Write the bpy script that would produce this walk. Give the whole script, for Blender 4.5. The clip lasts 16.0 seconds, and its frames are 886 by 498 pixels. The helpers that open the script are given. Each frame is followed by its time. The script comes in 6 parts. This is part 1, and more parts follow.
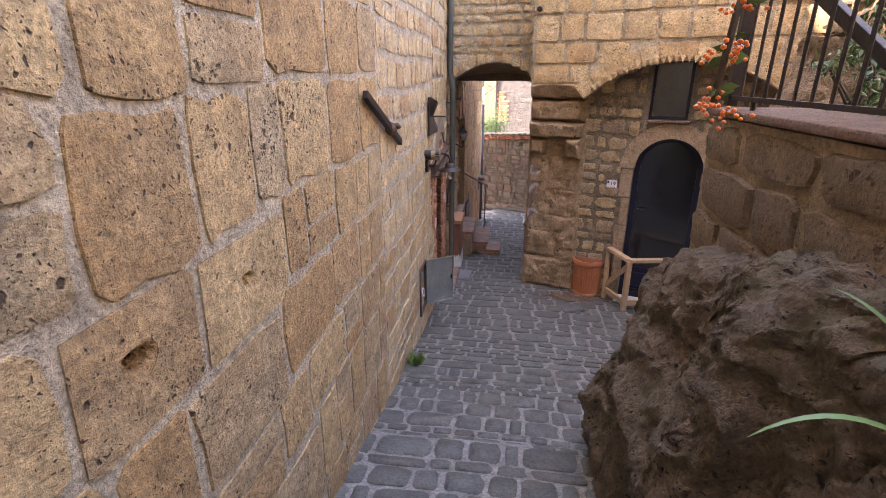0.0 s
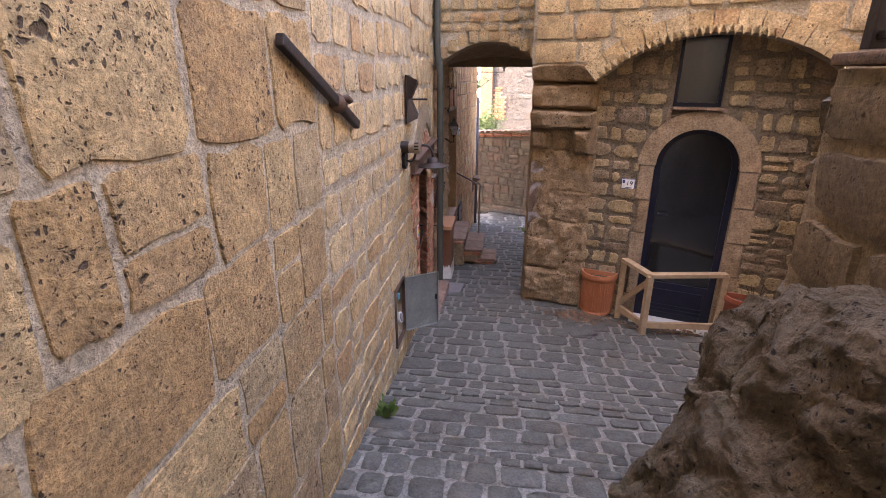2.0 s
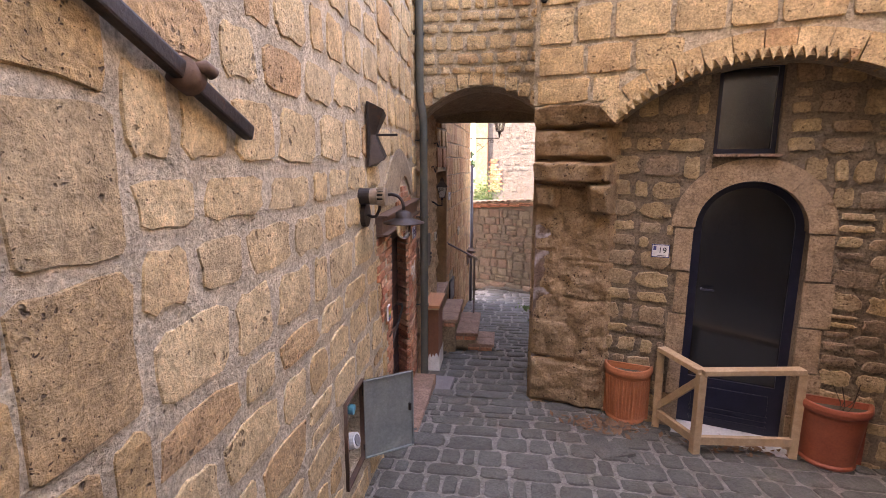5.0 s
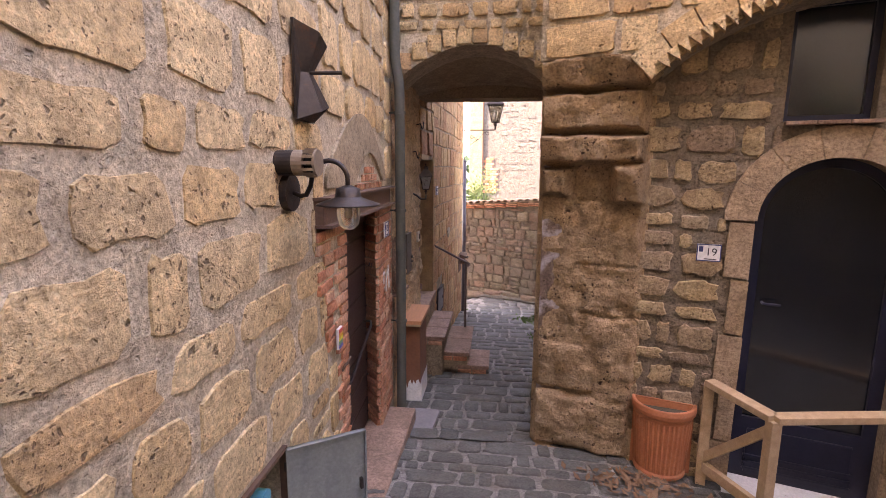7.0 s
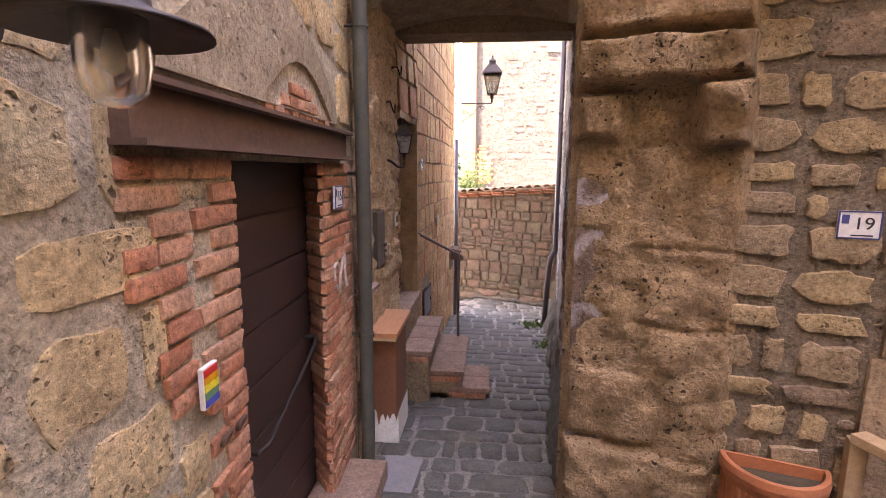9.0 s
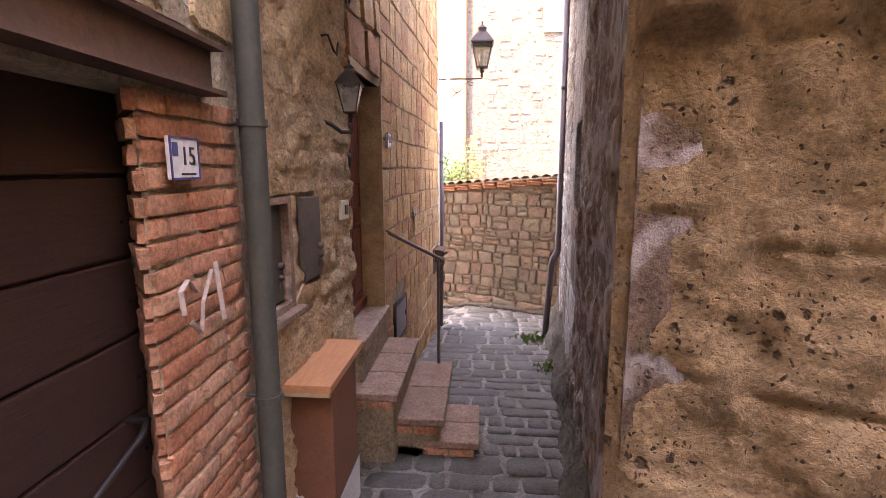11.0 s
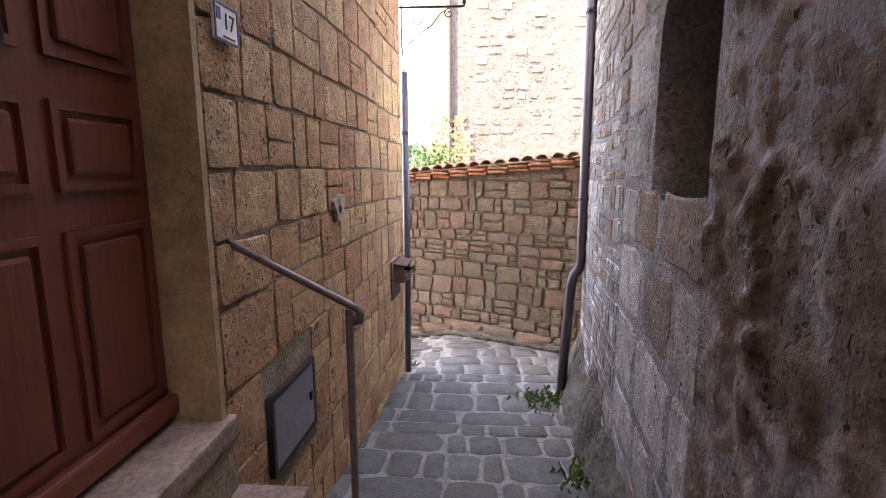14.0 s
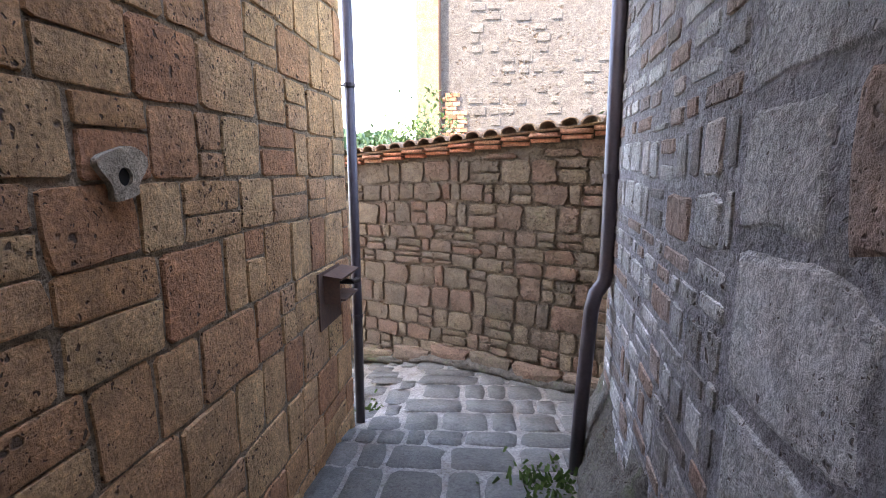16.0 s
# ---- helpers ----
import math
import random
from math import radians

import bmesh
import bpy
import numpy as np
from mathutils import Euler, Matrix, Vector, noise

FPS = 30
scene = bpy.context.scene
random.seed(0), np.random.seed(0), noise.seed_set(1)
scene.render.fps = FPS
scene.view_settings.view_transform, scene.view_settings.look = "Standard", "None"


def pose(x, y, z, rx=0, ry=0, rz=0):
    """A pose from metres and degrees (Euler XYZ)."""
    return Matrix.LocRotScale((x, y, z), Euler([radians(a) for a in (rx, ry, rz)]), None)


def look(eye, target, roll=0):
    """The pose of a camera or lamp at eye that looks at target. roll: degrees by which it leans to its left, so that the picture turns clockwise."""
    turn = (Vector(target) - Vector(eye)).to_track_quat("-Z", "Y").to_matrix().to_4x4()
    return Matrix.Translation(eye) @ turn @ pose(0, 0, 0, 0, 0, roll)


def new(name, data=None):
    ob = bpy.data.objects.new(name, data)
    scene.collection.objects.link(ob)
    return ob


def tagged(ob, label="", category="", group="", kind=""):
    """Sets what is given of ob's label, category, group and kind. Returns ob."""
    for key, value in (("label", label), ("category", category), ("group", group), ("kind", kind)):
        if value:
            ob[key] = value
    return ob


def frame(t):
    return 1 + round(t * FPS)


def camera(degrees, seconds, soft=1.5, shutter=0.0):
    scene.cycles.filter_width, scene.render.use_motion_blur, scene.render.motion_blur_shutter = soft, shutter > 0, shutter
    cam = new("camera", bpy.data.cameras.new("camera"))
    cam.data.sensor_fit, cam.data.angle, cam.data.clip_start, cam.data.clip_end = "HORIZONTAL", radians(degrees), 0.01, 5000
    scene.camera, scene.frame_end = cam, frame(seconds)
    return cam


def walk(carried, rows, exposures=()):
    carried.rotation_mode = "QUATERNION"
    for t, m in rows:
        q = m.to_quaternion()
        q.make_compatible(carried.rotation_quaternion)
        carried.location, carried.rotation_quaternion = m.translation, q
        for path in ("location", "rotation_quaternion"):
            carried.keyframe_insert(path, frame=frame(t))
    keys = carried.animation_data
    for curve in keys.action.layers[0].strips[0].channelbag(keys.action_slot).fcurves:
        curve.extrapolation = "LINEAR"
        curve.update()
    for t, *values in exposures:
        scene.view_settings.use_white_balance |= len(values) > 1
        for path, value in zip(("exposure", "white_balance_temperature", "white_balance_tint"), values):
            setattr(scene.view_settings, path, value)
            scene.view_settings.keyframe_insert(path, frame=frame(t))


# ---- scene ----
cam = camera(84.8, 16.0, soft=0.9)
METRES, EYE, TILT, LEAN, TURN = 9.6, 1.5, 0.0, 0.0, 7.5
ROWS = [
    (0.0, 0.0, 0.0, 0.0, 0.03, -19.51, -0.1),
    (0.5, 0.0037, 0.0283, -0.0054, -0.05, -19.47, -0.02),
    (1.0, 0.0106, 0.0595, -0.0108, -0.12, -19.5, -0.03),
    (1.5, 0.0125, 0.0857, -0.0176, -0.23, -19.45, -0.05),
    (2.0, 0.0145, 0.1054, -0.0244, -0.29, -19.29, -0.14),
    (2.5, 0.0212, 0.1279, -0.0289, -0.27, -19.22, -0.02),
    (3.0, 0.0217, 0.1472, -0.0327, -0.22, -17.55, -0.08),
    (3.5, 0.0207, 0.1672, -0.0372, -0.23, -15.31, -0.13),
    (4.0, 0.0235, 0.1876, -0.0456, -0.29, -12.99, -0.04),
    (6.5, 0.0418, 0.3063, -0.076, -0.89, -9.32, -0.3),
    (7.0, 0.0437, 0.3385, -0.0832, -1.04, -9.41, -0.33),
    (7.5, 0.046, 0.3732, -0.0916, -1.21, -9.45, -0.24),
    (8.0, 0.0464, 0.4095, -0.1008, -1.49, -9.47, -0.34),
    (8.5, 0.0509, 0.4413, -0.1105, -1.72, -9.44, -0.23),
    (9.0, 0.0517, 0.4705, -0.1175, -2.04, -9.33, -0.25),
    (11.5, 0.0771, 0.6276, -0.1386, -3.05, -9.37, 0.15),
    (12.0, 0.0816, 0.6691, -0.1415, -3.32, -9.39, 0.15),
    (12.5, 0.0884, 0.7098, -0.1448, -3.55, -9.42, 0.14),
    (13.0, 0.0969, 0.748, -0.1468, -3.75, -9.42, 0.24),
    (13.5, 0.1022, 0.7835, -0.1531, -3.83, -9.33, 0.16),
    (14.0, 0.1097, 0.819, -0.1613, -3.8, -9.33, 0.15),
    (14.5, 0.1201, 0.8526, -0.1663, -3.78, -9.3, 0.24),
    (15.0, 0.1284, 0.8865, -0.1714, -3.66, -9.31, 0.25),
    (15.5, 0.14, 0.9241, -0.1784, -3.46, -9.35, 0.29),
    (16.0, 0.151, 0.9649, -0.1823, -3.07, -9.49, 0.31),
]
walk(cam, [(t, pose(0, 0, EYE, TILT, LEAN, TURN) @ pose(METRES * x, METRES * y, METRES * z, 90 + pitch, roll, yaw)) for t, x, y, z, yaw, pitch, roll in ROWS],
     exposures=[(0.0, 4.2, 8100, 27), (4.0, 4.3, 8900, 30), (7.0, 4.5, 9300, 33), (9.0, 4.75, 9600, 34), (12.5, 4.92, 9800, 34), (14.0, 4.65, 8500, 24), (16.0, 4.2, 7400, 18)])

# ---- world and light ----
world = bpy.data.worlds.new("sky")
scene.world = world
world.use_nodes = True
SUN_ELEV, SUN_AZ = radians(60), radians(245)   # azimuth measured clockwise from +y
sky = world.node_tree.nodes.new("ShaderNodeTexSky")
sky.sky_type = "NISHITA"
sky.sun_disc = False
sky.sun_elevation, sky.sun_rotation = SUN_ELEV, SUN_AZ
background = world.node_tree.nodes["Background"]
background.inputs[1].default_value = 0.15
world.node_tree.links.new(sky.outputs[0], background.inputs[0])
sun_dir = Vector((math.sin(SUN_AZ) * math.cos(SUN_ELEV), math.cos(SUN_AZ) * math.cos(SUN_ELEV), math.sin(SUN_ELEV)))
lamp = bpy.data.lights.new("sun", "SUN")
lamp.energy, lamp.angle, lamp.color = 2.0, radians(0.5), (1.0, 0.94, 0.84)
sun = new("sun", lamp)
sun.matrix_world = look(tuple(sun_dir * 40), (0, 0, 0))


# ---- materials ----
def material(name, rough=0.9, metal=0.0):
    m = bpy.data.materials.new(name)
    m.use_nodes = True
    b = m.node_tree.nodes["Principled BSDF"]
    b.inputs["Roughness"].default_value, b.inputs["Metallic"].default_value = rough, metal
    return m, m.node_tree.nodes, m.node_tree.links, b


def ramp(nodes, stops):
    r = nodes.new("ShaderNodeValToRGB")
    e = r.color_ramp.elements
    while len(e) < len(stops):
        e.new(0.5)
    for k, (p, c) in zip(e, stops):
        k.position, k.color = p, (*c, 1)
    return r


def tex(nodes, links, coord, kind, scale, detail=4.0, rough=0.6, feature=None):
    n = nodes.new("ShaderNodeTexNoise" if kind == "noise" else "ShaderNodeTexVoronoi")
    n.inputs["Scale"].default_value = scale
    if kind == "noise":
        n.inputs["Detail"].default_value, n.inputs["Roughness"].default_value = detail, rough
    elif feature:
        n.feature = feature
    links.new(coord, n.inputs["Vector"])
    return n


def mixc(nodes, links, a, b, fac, mode="MIX"):
    n = nodes.new("ShaderNodeMix")
    n.data_type, n.blend_type = "RGBA", mode
    for s, v in ((n.inputs[6], a), (n.inputs[7], b), (n.inputs[0], fac)):
        if isinstance(v, bpy.types.NodeSocket):
            links.new(v, s)
        elif isinstance(v, tuple):
            s.default_value = (*v, 1)
        else:
            s.default_value = v
    return n.outputs[2]


def arith(nodes, links, op, a, b):
    n = nodes.new("ShaderNodeMath")
    n.operation = op
    for s, v in zip(n.inputs, (a, b)):
        if isinstance(v, bpy.types.NodeSocket):
            links.new(v, s)
        else:
            s.default_value = v
    return n.outputs[0]


def stone_mat(name, tones, pit=0.5, pit_scale=26.0, grime=(0.15, 0.10, 0.06), grime_amt=0.5, bump=0.6, rough=0.92, grain_amt=0.7, island=False, moss=0.0, streak=1.0, pit_shade_col=(0.085, 0.05, 0.028), vein=0.0):
    """Porous stone: tones vary from piece to piece, with grain, pits painted shade-dark, stains."""
    m, nodes, links, b = material(name, rough)
    geo = nodes.new("ShaderNodeNewGeometry")
    pos = geo.outputs["Position"]
    if streak != 1.0:
        vm = nodes.new("ShaderNodeVectorMath")
        vm.operation = "MULTIPLY"
        vm.inputs[1].default_value = (1, 1, streak)
        links.new(pos, vm.inputs[0])
        pos = vm.outputs[0]
    if island:
        rnd = geo.outputs["Random Per Island"]
    else:
        rnd = nodes.new("ShaderNodeObjectInfo").outputs["Random"]
    pick = ramp(nodes, [(i / max(1, len(tones) - 1), c) for i, c in enumerate(tones)])
    big = tex(nodes, links, pos, "noise", 1.7, 5, 0.6)
    links.new(arith(nodes, links, "ADD", arith(nodes, links, "MULTIPLY", rnd, 0.75), arith(nodes, links, "MULTIPLY", big.outputs[0], 0.3)), pick.inputs[0])
    grain = tex(nodes, links, pos, "noise", 55, 6, 0.7)
    mid = tex(nodes, links, pos, "noise", 9, 6, 0.65)
    g1 = ramp(nodes, [(0.30, (0.32, 0.30, 0.27)), (0.5, (1.0, 1.0, 1.0)), (0.70, (1.6, 1.59, 1.55))])
    links.new(grain.outputs[0], g1.inputs[0])
    col = mixc(nodes, links, pick.outputs[0], g1.outputs[0], grain_amt, "MULTIPLY")
    g2 = ramp(nodes, [(0.3, (0.55, 0.53, 0.50)), (0.7, (1.32, 1.31, 1.28))])
    links.new(mid.outputs[0], g2.inputs[0])
    col = mixc(nodes, links, col, g2.outputs[0], 0.7, "MULTIPLY")
    st = ramp(nodes, [(0.52, (0, 0, 0)), (0.72, (1, 1, 1))])
    stn = tex(nodes, links, pos, "noise", 2.6, 7, 0.7)
    links.new(stn.outputs[0], st.inputs[0])
    col = mixc(nodes, links, col, grime, arith(nodes, links, "MULTIPLY", st.outputs[0], grime_amt))
    if moss:
        mo = tex(nodes, links, pos, "noise", 3.7, 7, 0.75)
        mr = ramp(nodes, [(0.54, (0, 0, 0)), (0.66, (1, 1, 1))])
        links.new(mo.outputs[0], mr.inputs[0])
        col = mixc(nodes, links, col, (0.09, 0.11, 0.045), arith(nodes, links, "MULTIPLY", mr.outputs[0], moss))
    # pits: bumped hollows whose inner shade is put into the colour
    warp = nodes.new("ShaderNodeVectorMath")
    warp.operation = "ADD"
    sc = nodes.new("ShaderNodeVectorMath")
    sc.operation = "SCALE"
    sc.inputs[3].default_value = 0.075
    wn = tex(nodes, links, pos, "noise", 14, 3, 0.6)
    links.new(wn.outputs["Color"], sc.inputs[0])
    links.new(pos, warp.inputs[0])
    links.new(sc.outputs[0], warp.inputs[1])
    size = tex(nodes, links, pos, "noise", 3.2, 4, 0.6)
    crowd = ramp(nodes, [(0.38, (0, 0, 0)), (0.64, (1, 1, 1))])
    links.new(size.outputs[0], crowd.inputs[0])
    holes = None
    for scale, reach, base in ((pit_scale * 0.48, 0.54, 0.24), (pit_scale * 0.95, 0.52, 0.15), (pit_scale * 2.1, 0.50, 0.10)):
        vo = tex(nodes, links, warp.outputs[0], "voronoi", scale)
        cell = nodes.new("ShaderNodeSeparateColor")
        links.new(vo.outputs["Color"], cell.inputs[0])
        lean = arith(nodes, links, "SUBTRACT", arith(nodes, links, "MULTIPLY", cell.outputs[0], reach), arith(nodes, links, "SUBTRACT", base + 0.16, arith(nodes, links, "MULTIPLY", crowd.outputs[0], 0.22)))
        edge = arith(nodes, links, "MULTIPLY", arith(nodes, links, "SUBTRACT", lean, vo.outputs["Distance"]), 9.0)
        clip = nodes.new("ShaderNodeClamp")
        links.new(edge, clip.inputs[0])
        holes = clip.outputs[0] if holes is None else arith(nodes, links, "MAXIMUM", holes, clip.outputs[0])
    col = mixc(nodes, links, col, pit_shade_col, arith(nodes, links, "MULTIPLY", holes, min(0.95, pit * 1.5)))
    if vein:
        ve = tex(nodes, links, warp.outputs[0], "voronoi", 4.2, feature="DISTANCE_TO_EDGE")
        vr = ramp(nodes, [(0.0, (1, 1, 1)), (0.05, (0.8, 0.8, 0.8)), (0.13, (0, 0, 0))])
        links.new(ve.outputs["Distance"], vr.inputs[0])
        vmask = arith(nodes, links, "MULTIPLY", vr.outputs[0], arith(nodes, links, "MULTIPLY", mid.outputs[0], vein))
        col = mixc(nodes, links, col, (0.52, 0.46, 0.47), vmask)
    links.new(col, b.inputs["Base Color"])
    h = arith(nodes, links, "ADD", arith(nodes, links, "MULTIPLY", grain.outputs[0], 0.5), arith(nodes, links, "MULTIPLY", mid.outputs[0], 1.0))
    chip = tex(nodes, links, pos, "noise", 24, 5, 0.75)
    h = arith(nodes, links, "ADD", h, arith(nodes, links, "MULTIPLY", chip.outputs[0], 0.5))
    h = arith(nodes, links, "SUBTRACT", h, arith(nodes, links, "MULTIPLY", holes, 0.35 + pit * 0.9))
    bp = nodes.new("ShaderNodeBump")
    bp.inputs["Strength"].default_value, bp.inputs["Distance"].default_value = min(1.0, bump * 1.4), 0.035
    links.new(h, bp.inputs["Height"])
    links.new(bp.outputs[0], b.inputs["Normal"])
    return m


def plain_mat(name, c1, c2, scale=8.0, rough=0.6, metal=0.0, bump=0.15, fine=60.0, stretch=(1, 1, 1), wear=None, wear_amt=0.6, rvar=0.25):
    """Painted, wooden, metal and clay surfaces with mottling, fine grain and worn patches."""
    m, nodes, links, b = material(name, rough, metal)
    co = nodes.new("ShaderNodeTexCoord")
    mp = nodes.new("ShaderNodeMapping")
    mp.inputs["Scale"].default_value = stretch
    links.new(co.outputs["Object"], mp.inputs[0])
    n1 = tex(nodes, links, mp.outputs[0], "noise", scale, 6, 0.65)
    n2 = tex(nodes, links, mp.outputs[0], "noise", fine, 4, 0.6)
    r1 = ramp(nodes, [(0.3, c1), (0.7, c2)])
    links.new(n1.outputs[0], r1.inputs[0])
    g = ramp(nodes, [(0.3, (0.82, 0.82, 0.82)), (0.7, (1.12, 1.12, 1.12))])
    links.new(n2.outputs[0], g.inputs[0])
    col = mixc(nodes, links, r1.outputs[0], g.outputs[0], 0.8, "MULTIPLY")
    if wear:
        n3 = tex(nodes, links, co.outputs["Object"], "noise", scale * 0.8, 8, 0.75)
        r3 = ramp(nodes, [(0.56, (0, 0, 0)), (0.66, (1, 1, 1))])
        links.new(n3.outputs[0], r3.inputs[0])
        col = mixc(nodes, links, col, wear, arith(nodes, links, "MULTIPLY", r3.outputs[0], wear_amt))
    links.new(col, b.inputs["Base Color"])
    links.new(arith(nodes, links, "ADD", arith(nodes, links, "MULTIPLY", n1.outputs[0], rvar), rough - rvar / 2), b.inputs["Roughness"])
    bp = nodes.new("ShaderNodeBump")
    bp.inputs["Strength"].default_value, bp.inputs["Distance"].default_value = bump, 0.01
    links.new(arith(nodes, links, "ADD", n1.outputs[0], arith(nodes, links, "MULTIPLY", n2.outputs[0], 0.4)), bp.inputs["Height"])
    links.new(bp.outputs[0], b.inputs["Normal"])
    return m


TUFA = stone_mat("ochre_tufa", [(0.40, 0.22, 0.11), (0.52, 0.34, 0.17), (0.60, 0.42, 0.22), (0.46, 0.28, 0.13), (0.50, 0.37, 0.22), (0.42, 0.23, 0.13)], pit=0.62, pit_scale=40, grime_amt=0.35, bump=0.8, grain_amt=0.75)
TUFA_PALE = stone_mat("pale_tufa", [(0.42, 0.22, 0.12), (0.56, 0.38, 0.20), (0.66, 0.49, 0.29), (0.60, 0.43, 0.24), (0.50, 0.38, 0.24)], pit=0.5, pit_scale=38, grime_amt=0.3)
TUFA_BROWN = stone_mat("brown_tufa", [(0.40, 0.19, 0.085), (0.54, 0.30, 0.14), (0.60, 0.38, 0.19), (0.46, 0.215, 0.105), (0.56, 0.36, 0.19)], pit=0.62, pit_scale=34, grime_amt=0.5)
RUBBLE = stone_mat("rubble_stone", [(0.29, 0.20, 0.125), (0.48, 0.35, 0.20), (0.40, 0.29, 0.18), (0.28, 0.20, 0.145), (0.52, 0.40, 0.25)], pit=0.45, pit_scale=42, grime_amt=0.5)
GREY_STONE = stone_mat("grey_tufa", [(0.17, 0.155, 0.15), (0.27, 0.25, 0.24), (0.56, 0.55, 0.54), (0.22, 0.20, 0.19), (0.33, 0.22, 0.17), (0.60, 0.59, 0.58), (0.25, 0.235, 0.23)], pit=0.5, pit_scale=40, grime_amt=0.3, moss=0.35)
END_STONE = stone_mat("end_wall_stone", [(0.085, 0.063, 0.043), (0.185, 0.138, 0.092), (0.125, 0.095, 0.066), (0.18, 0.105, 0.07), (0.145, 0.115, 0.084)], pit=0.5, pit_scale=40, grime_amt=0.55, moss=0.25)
MORTAR = stone_mat("lime_mortar", [(0.43, 0.35, 0.25), (0.56, 0.465, 0.345)], pit=0.15, pit_scale=60, grime_amt=0.4, bump=0.8)
MORTAR_DARK = stone_mat("brown_mortar", [(0.27, 0.20, 0.13), (0.37, 0.28, 0.19)], pit=0.3, pit_scale=45, grime_amt=0.4, bump=0.9)
MORTAR_GREY = stone_mat("grey_lime_mortar", [(0.25, 0.235, 0.24), (0.34, 0.325, 0.335)], pit=0.3, pit_scale=45, grime_amt=0.4, bump=0.9)
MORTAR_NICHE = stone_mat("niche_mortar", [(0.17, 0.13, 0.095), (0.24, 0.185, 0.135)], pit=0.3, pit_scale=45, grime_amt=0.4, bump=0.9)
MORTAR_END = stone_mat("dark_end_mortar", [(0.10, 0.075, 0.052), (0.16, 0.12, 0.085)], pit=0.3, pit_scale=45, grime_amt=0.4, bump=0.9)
WORN = stone_mat("worn_warm_masonry", [(0.58, 0.38, 0.22), (0.70, 0.51, 0.32), (0.56, 0.35, 0.20), (0.66, 0.48, 0.30)], pit=0.25, pit_scale=40, grime=(0.30, 0.19, 0.11), grime_amt=0.25, bump=0.9, grain_amt=0.6)
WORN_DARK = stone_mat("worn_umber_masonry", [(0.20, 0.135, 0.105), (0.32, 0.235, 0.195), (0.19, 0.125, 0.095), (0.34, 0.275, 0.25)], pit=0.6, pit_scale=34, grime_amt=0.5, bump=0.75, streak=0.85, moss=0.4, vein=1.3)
RING = stone_mat("smooth_arch_stone", [(0.32, 0.22, 0.145), (0.38, 0.27, 0.18), (0.35, 0.24, 0.15)], pit=0.25, pit_scale=50, grime_amt=0.4, bump=0.4)
PAVING = stone_mat("basalt_paving", [(0.068, 0.070, 0.066), (0.112, 0.112, 0.103), (0.088, 0.086, 0.077), (0.135, 0.134, 0.126)], pit=0.25, pit_scale=60, grime_amt=0.3, bump=0.35, rough=0.62, moss=0.12)
JOINT = stone_mat("paving_joint", [(0.17, 0.16, 0.145), (0.30, 0.285, 0.265)], pit=0.2, pit_scale=70, grime_amt=0.5, bump=0.6, moss=0.3)
BOULDER = stone_mat("dark_tufa_rock", [(0.07, 0.05, 0.035), (0.115, 0.083, 0.055), (0.16, 0.118, 0.078)], pit=0.9, pit_scale=26, grime_amt=0.4, bump=1.0, moss=0.3, pit_shade_col=(0.018, 0.012, 0.01))
BRICK = stone_mat("red_brick", [(0.42, 0.14, 0.08), (0.52, 0.22, 0.13), (0.57, 0.32, 0.21), (0.47, 0.18, 0.105)], pit=0.25, pit_scale=70, grime_amt=0.35, bump=0.4)
HOUSE_PLASTER = stone_mat("pale_house_plaster", [(0.46, 0.43, 0.39), (0.56, 0.53, 0.48)], pit=0.1, pit_scale=20, grime_amt=0.4, bump=0.4)
PLASTER = stone_mat("old_plaster", [(0.30, 0.23, 0.16), (0.40, 0.31, 0.21)], pit=0.2, pit_scale=20, grime_amt=0.5, bump=0.5)


# ---- shaping helpers ----
def part(name, bm, mat, parent=None, label="", smooth=False):
    me = bpy.data.meshes.new(name)
    bm.normal_update()
    bm.to_mesh(me)
    bm.free()
    if smooth:
        me.shade_smooth()
    me.materials.append(mat)
    ob = new(name, me)
    if parent is not None:
        ob.parent = parent
    if label:
        ob["label"] = label
    return ob


def empty(name, m, label, category, group="", kind=""):
    ob = new(name)
    ob.matrix_world = m
    return tagged(ob, label, category, group, kind)


def add_box(bm, c, s, rot=None, bevel=0.0):
    r = bmesh.ops.create_cube(bm, size=1.0)
    m = Matrix.Translation(c) @ (rot or Matrix()) @ Matrix.Diagonal((*s, 1))
    bmesh.ops.transform(bm, matrix=m, verts=r["verts"])
    if bevel:
        es = list({e for v in r["verts"] for e in v.link_edges})
        bmesh.ops.bevel(bm, geom=es, offset=bevel, segments=2, affect="EDGES", profile=0.6)
    return bm


def box_bm(c, s, rot=None, bevel=0.0):
    return add_box(bmesh.new(), c, s, rot, bevel)


def lathe(profile, seg=24, arc=2 * math.pi, start=0.0):
    """Turn (radius, height) pairs round z."""
    bm = bmesh.new()
    full = arc > 6.28
    rings = []
    n = seg if full else seg + 1
    for r, z in profile:
        rings.append([bm.verts.new((r * math.cos(start + arc * i / seg), r * math.sin(start + arc * i / seg), z)) for i in range(n)])
    for a, b in zip(rings, rings[1:]):
        for i in range(seg):
            j = (i + 1) % n
            bm.faces.new((a[i], a[j], b[j], b[i]))
    bmesh.ops.remove_doubles(bm, verts=bm.verts, dist=1e-5)
    return bm


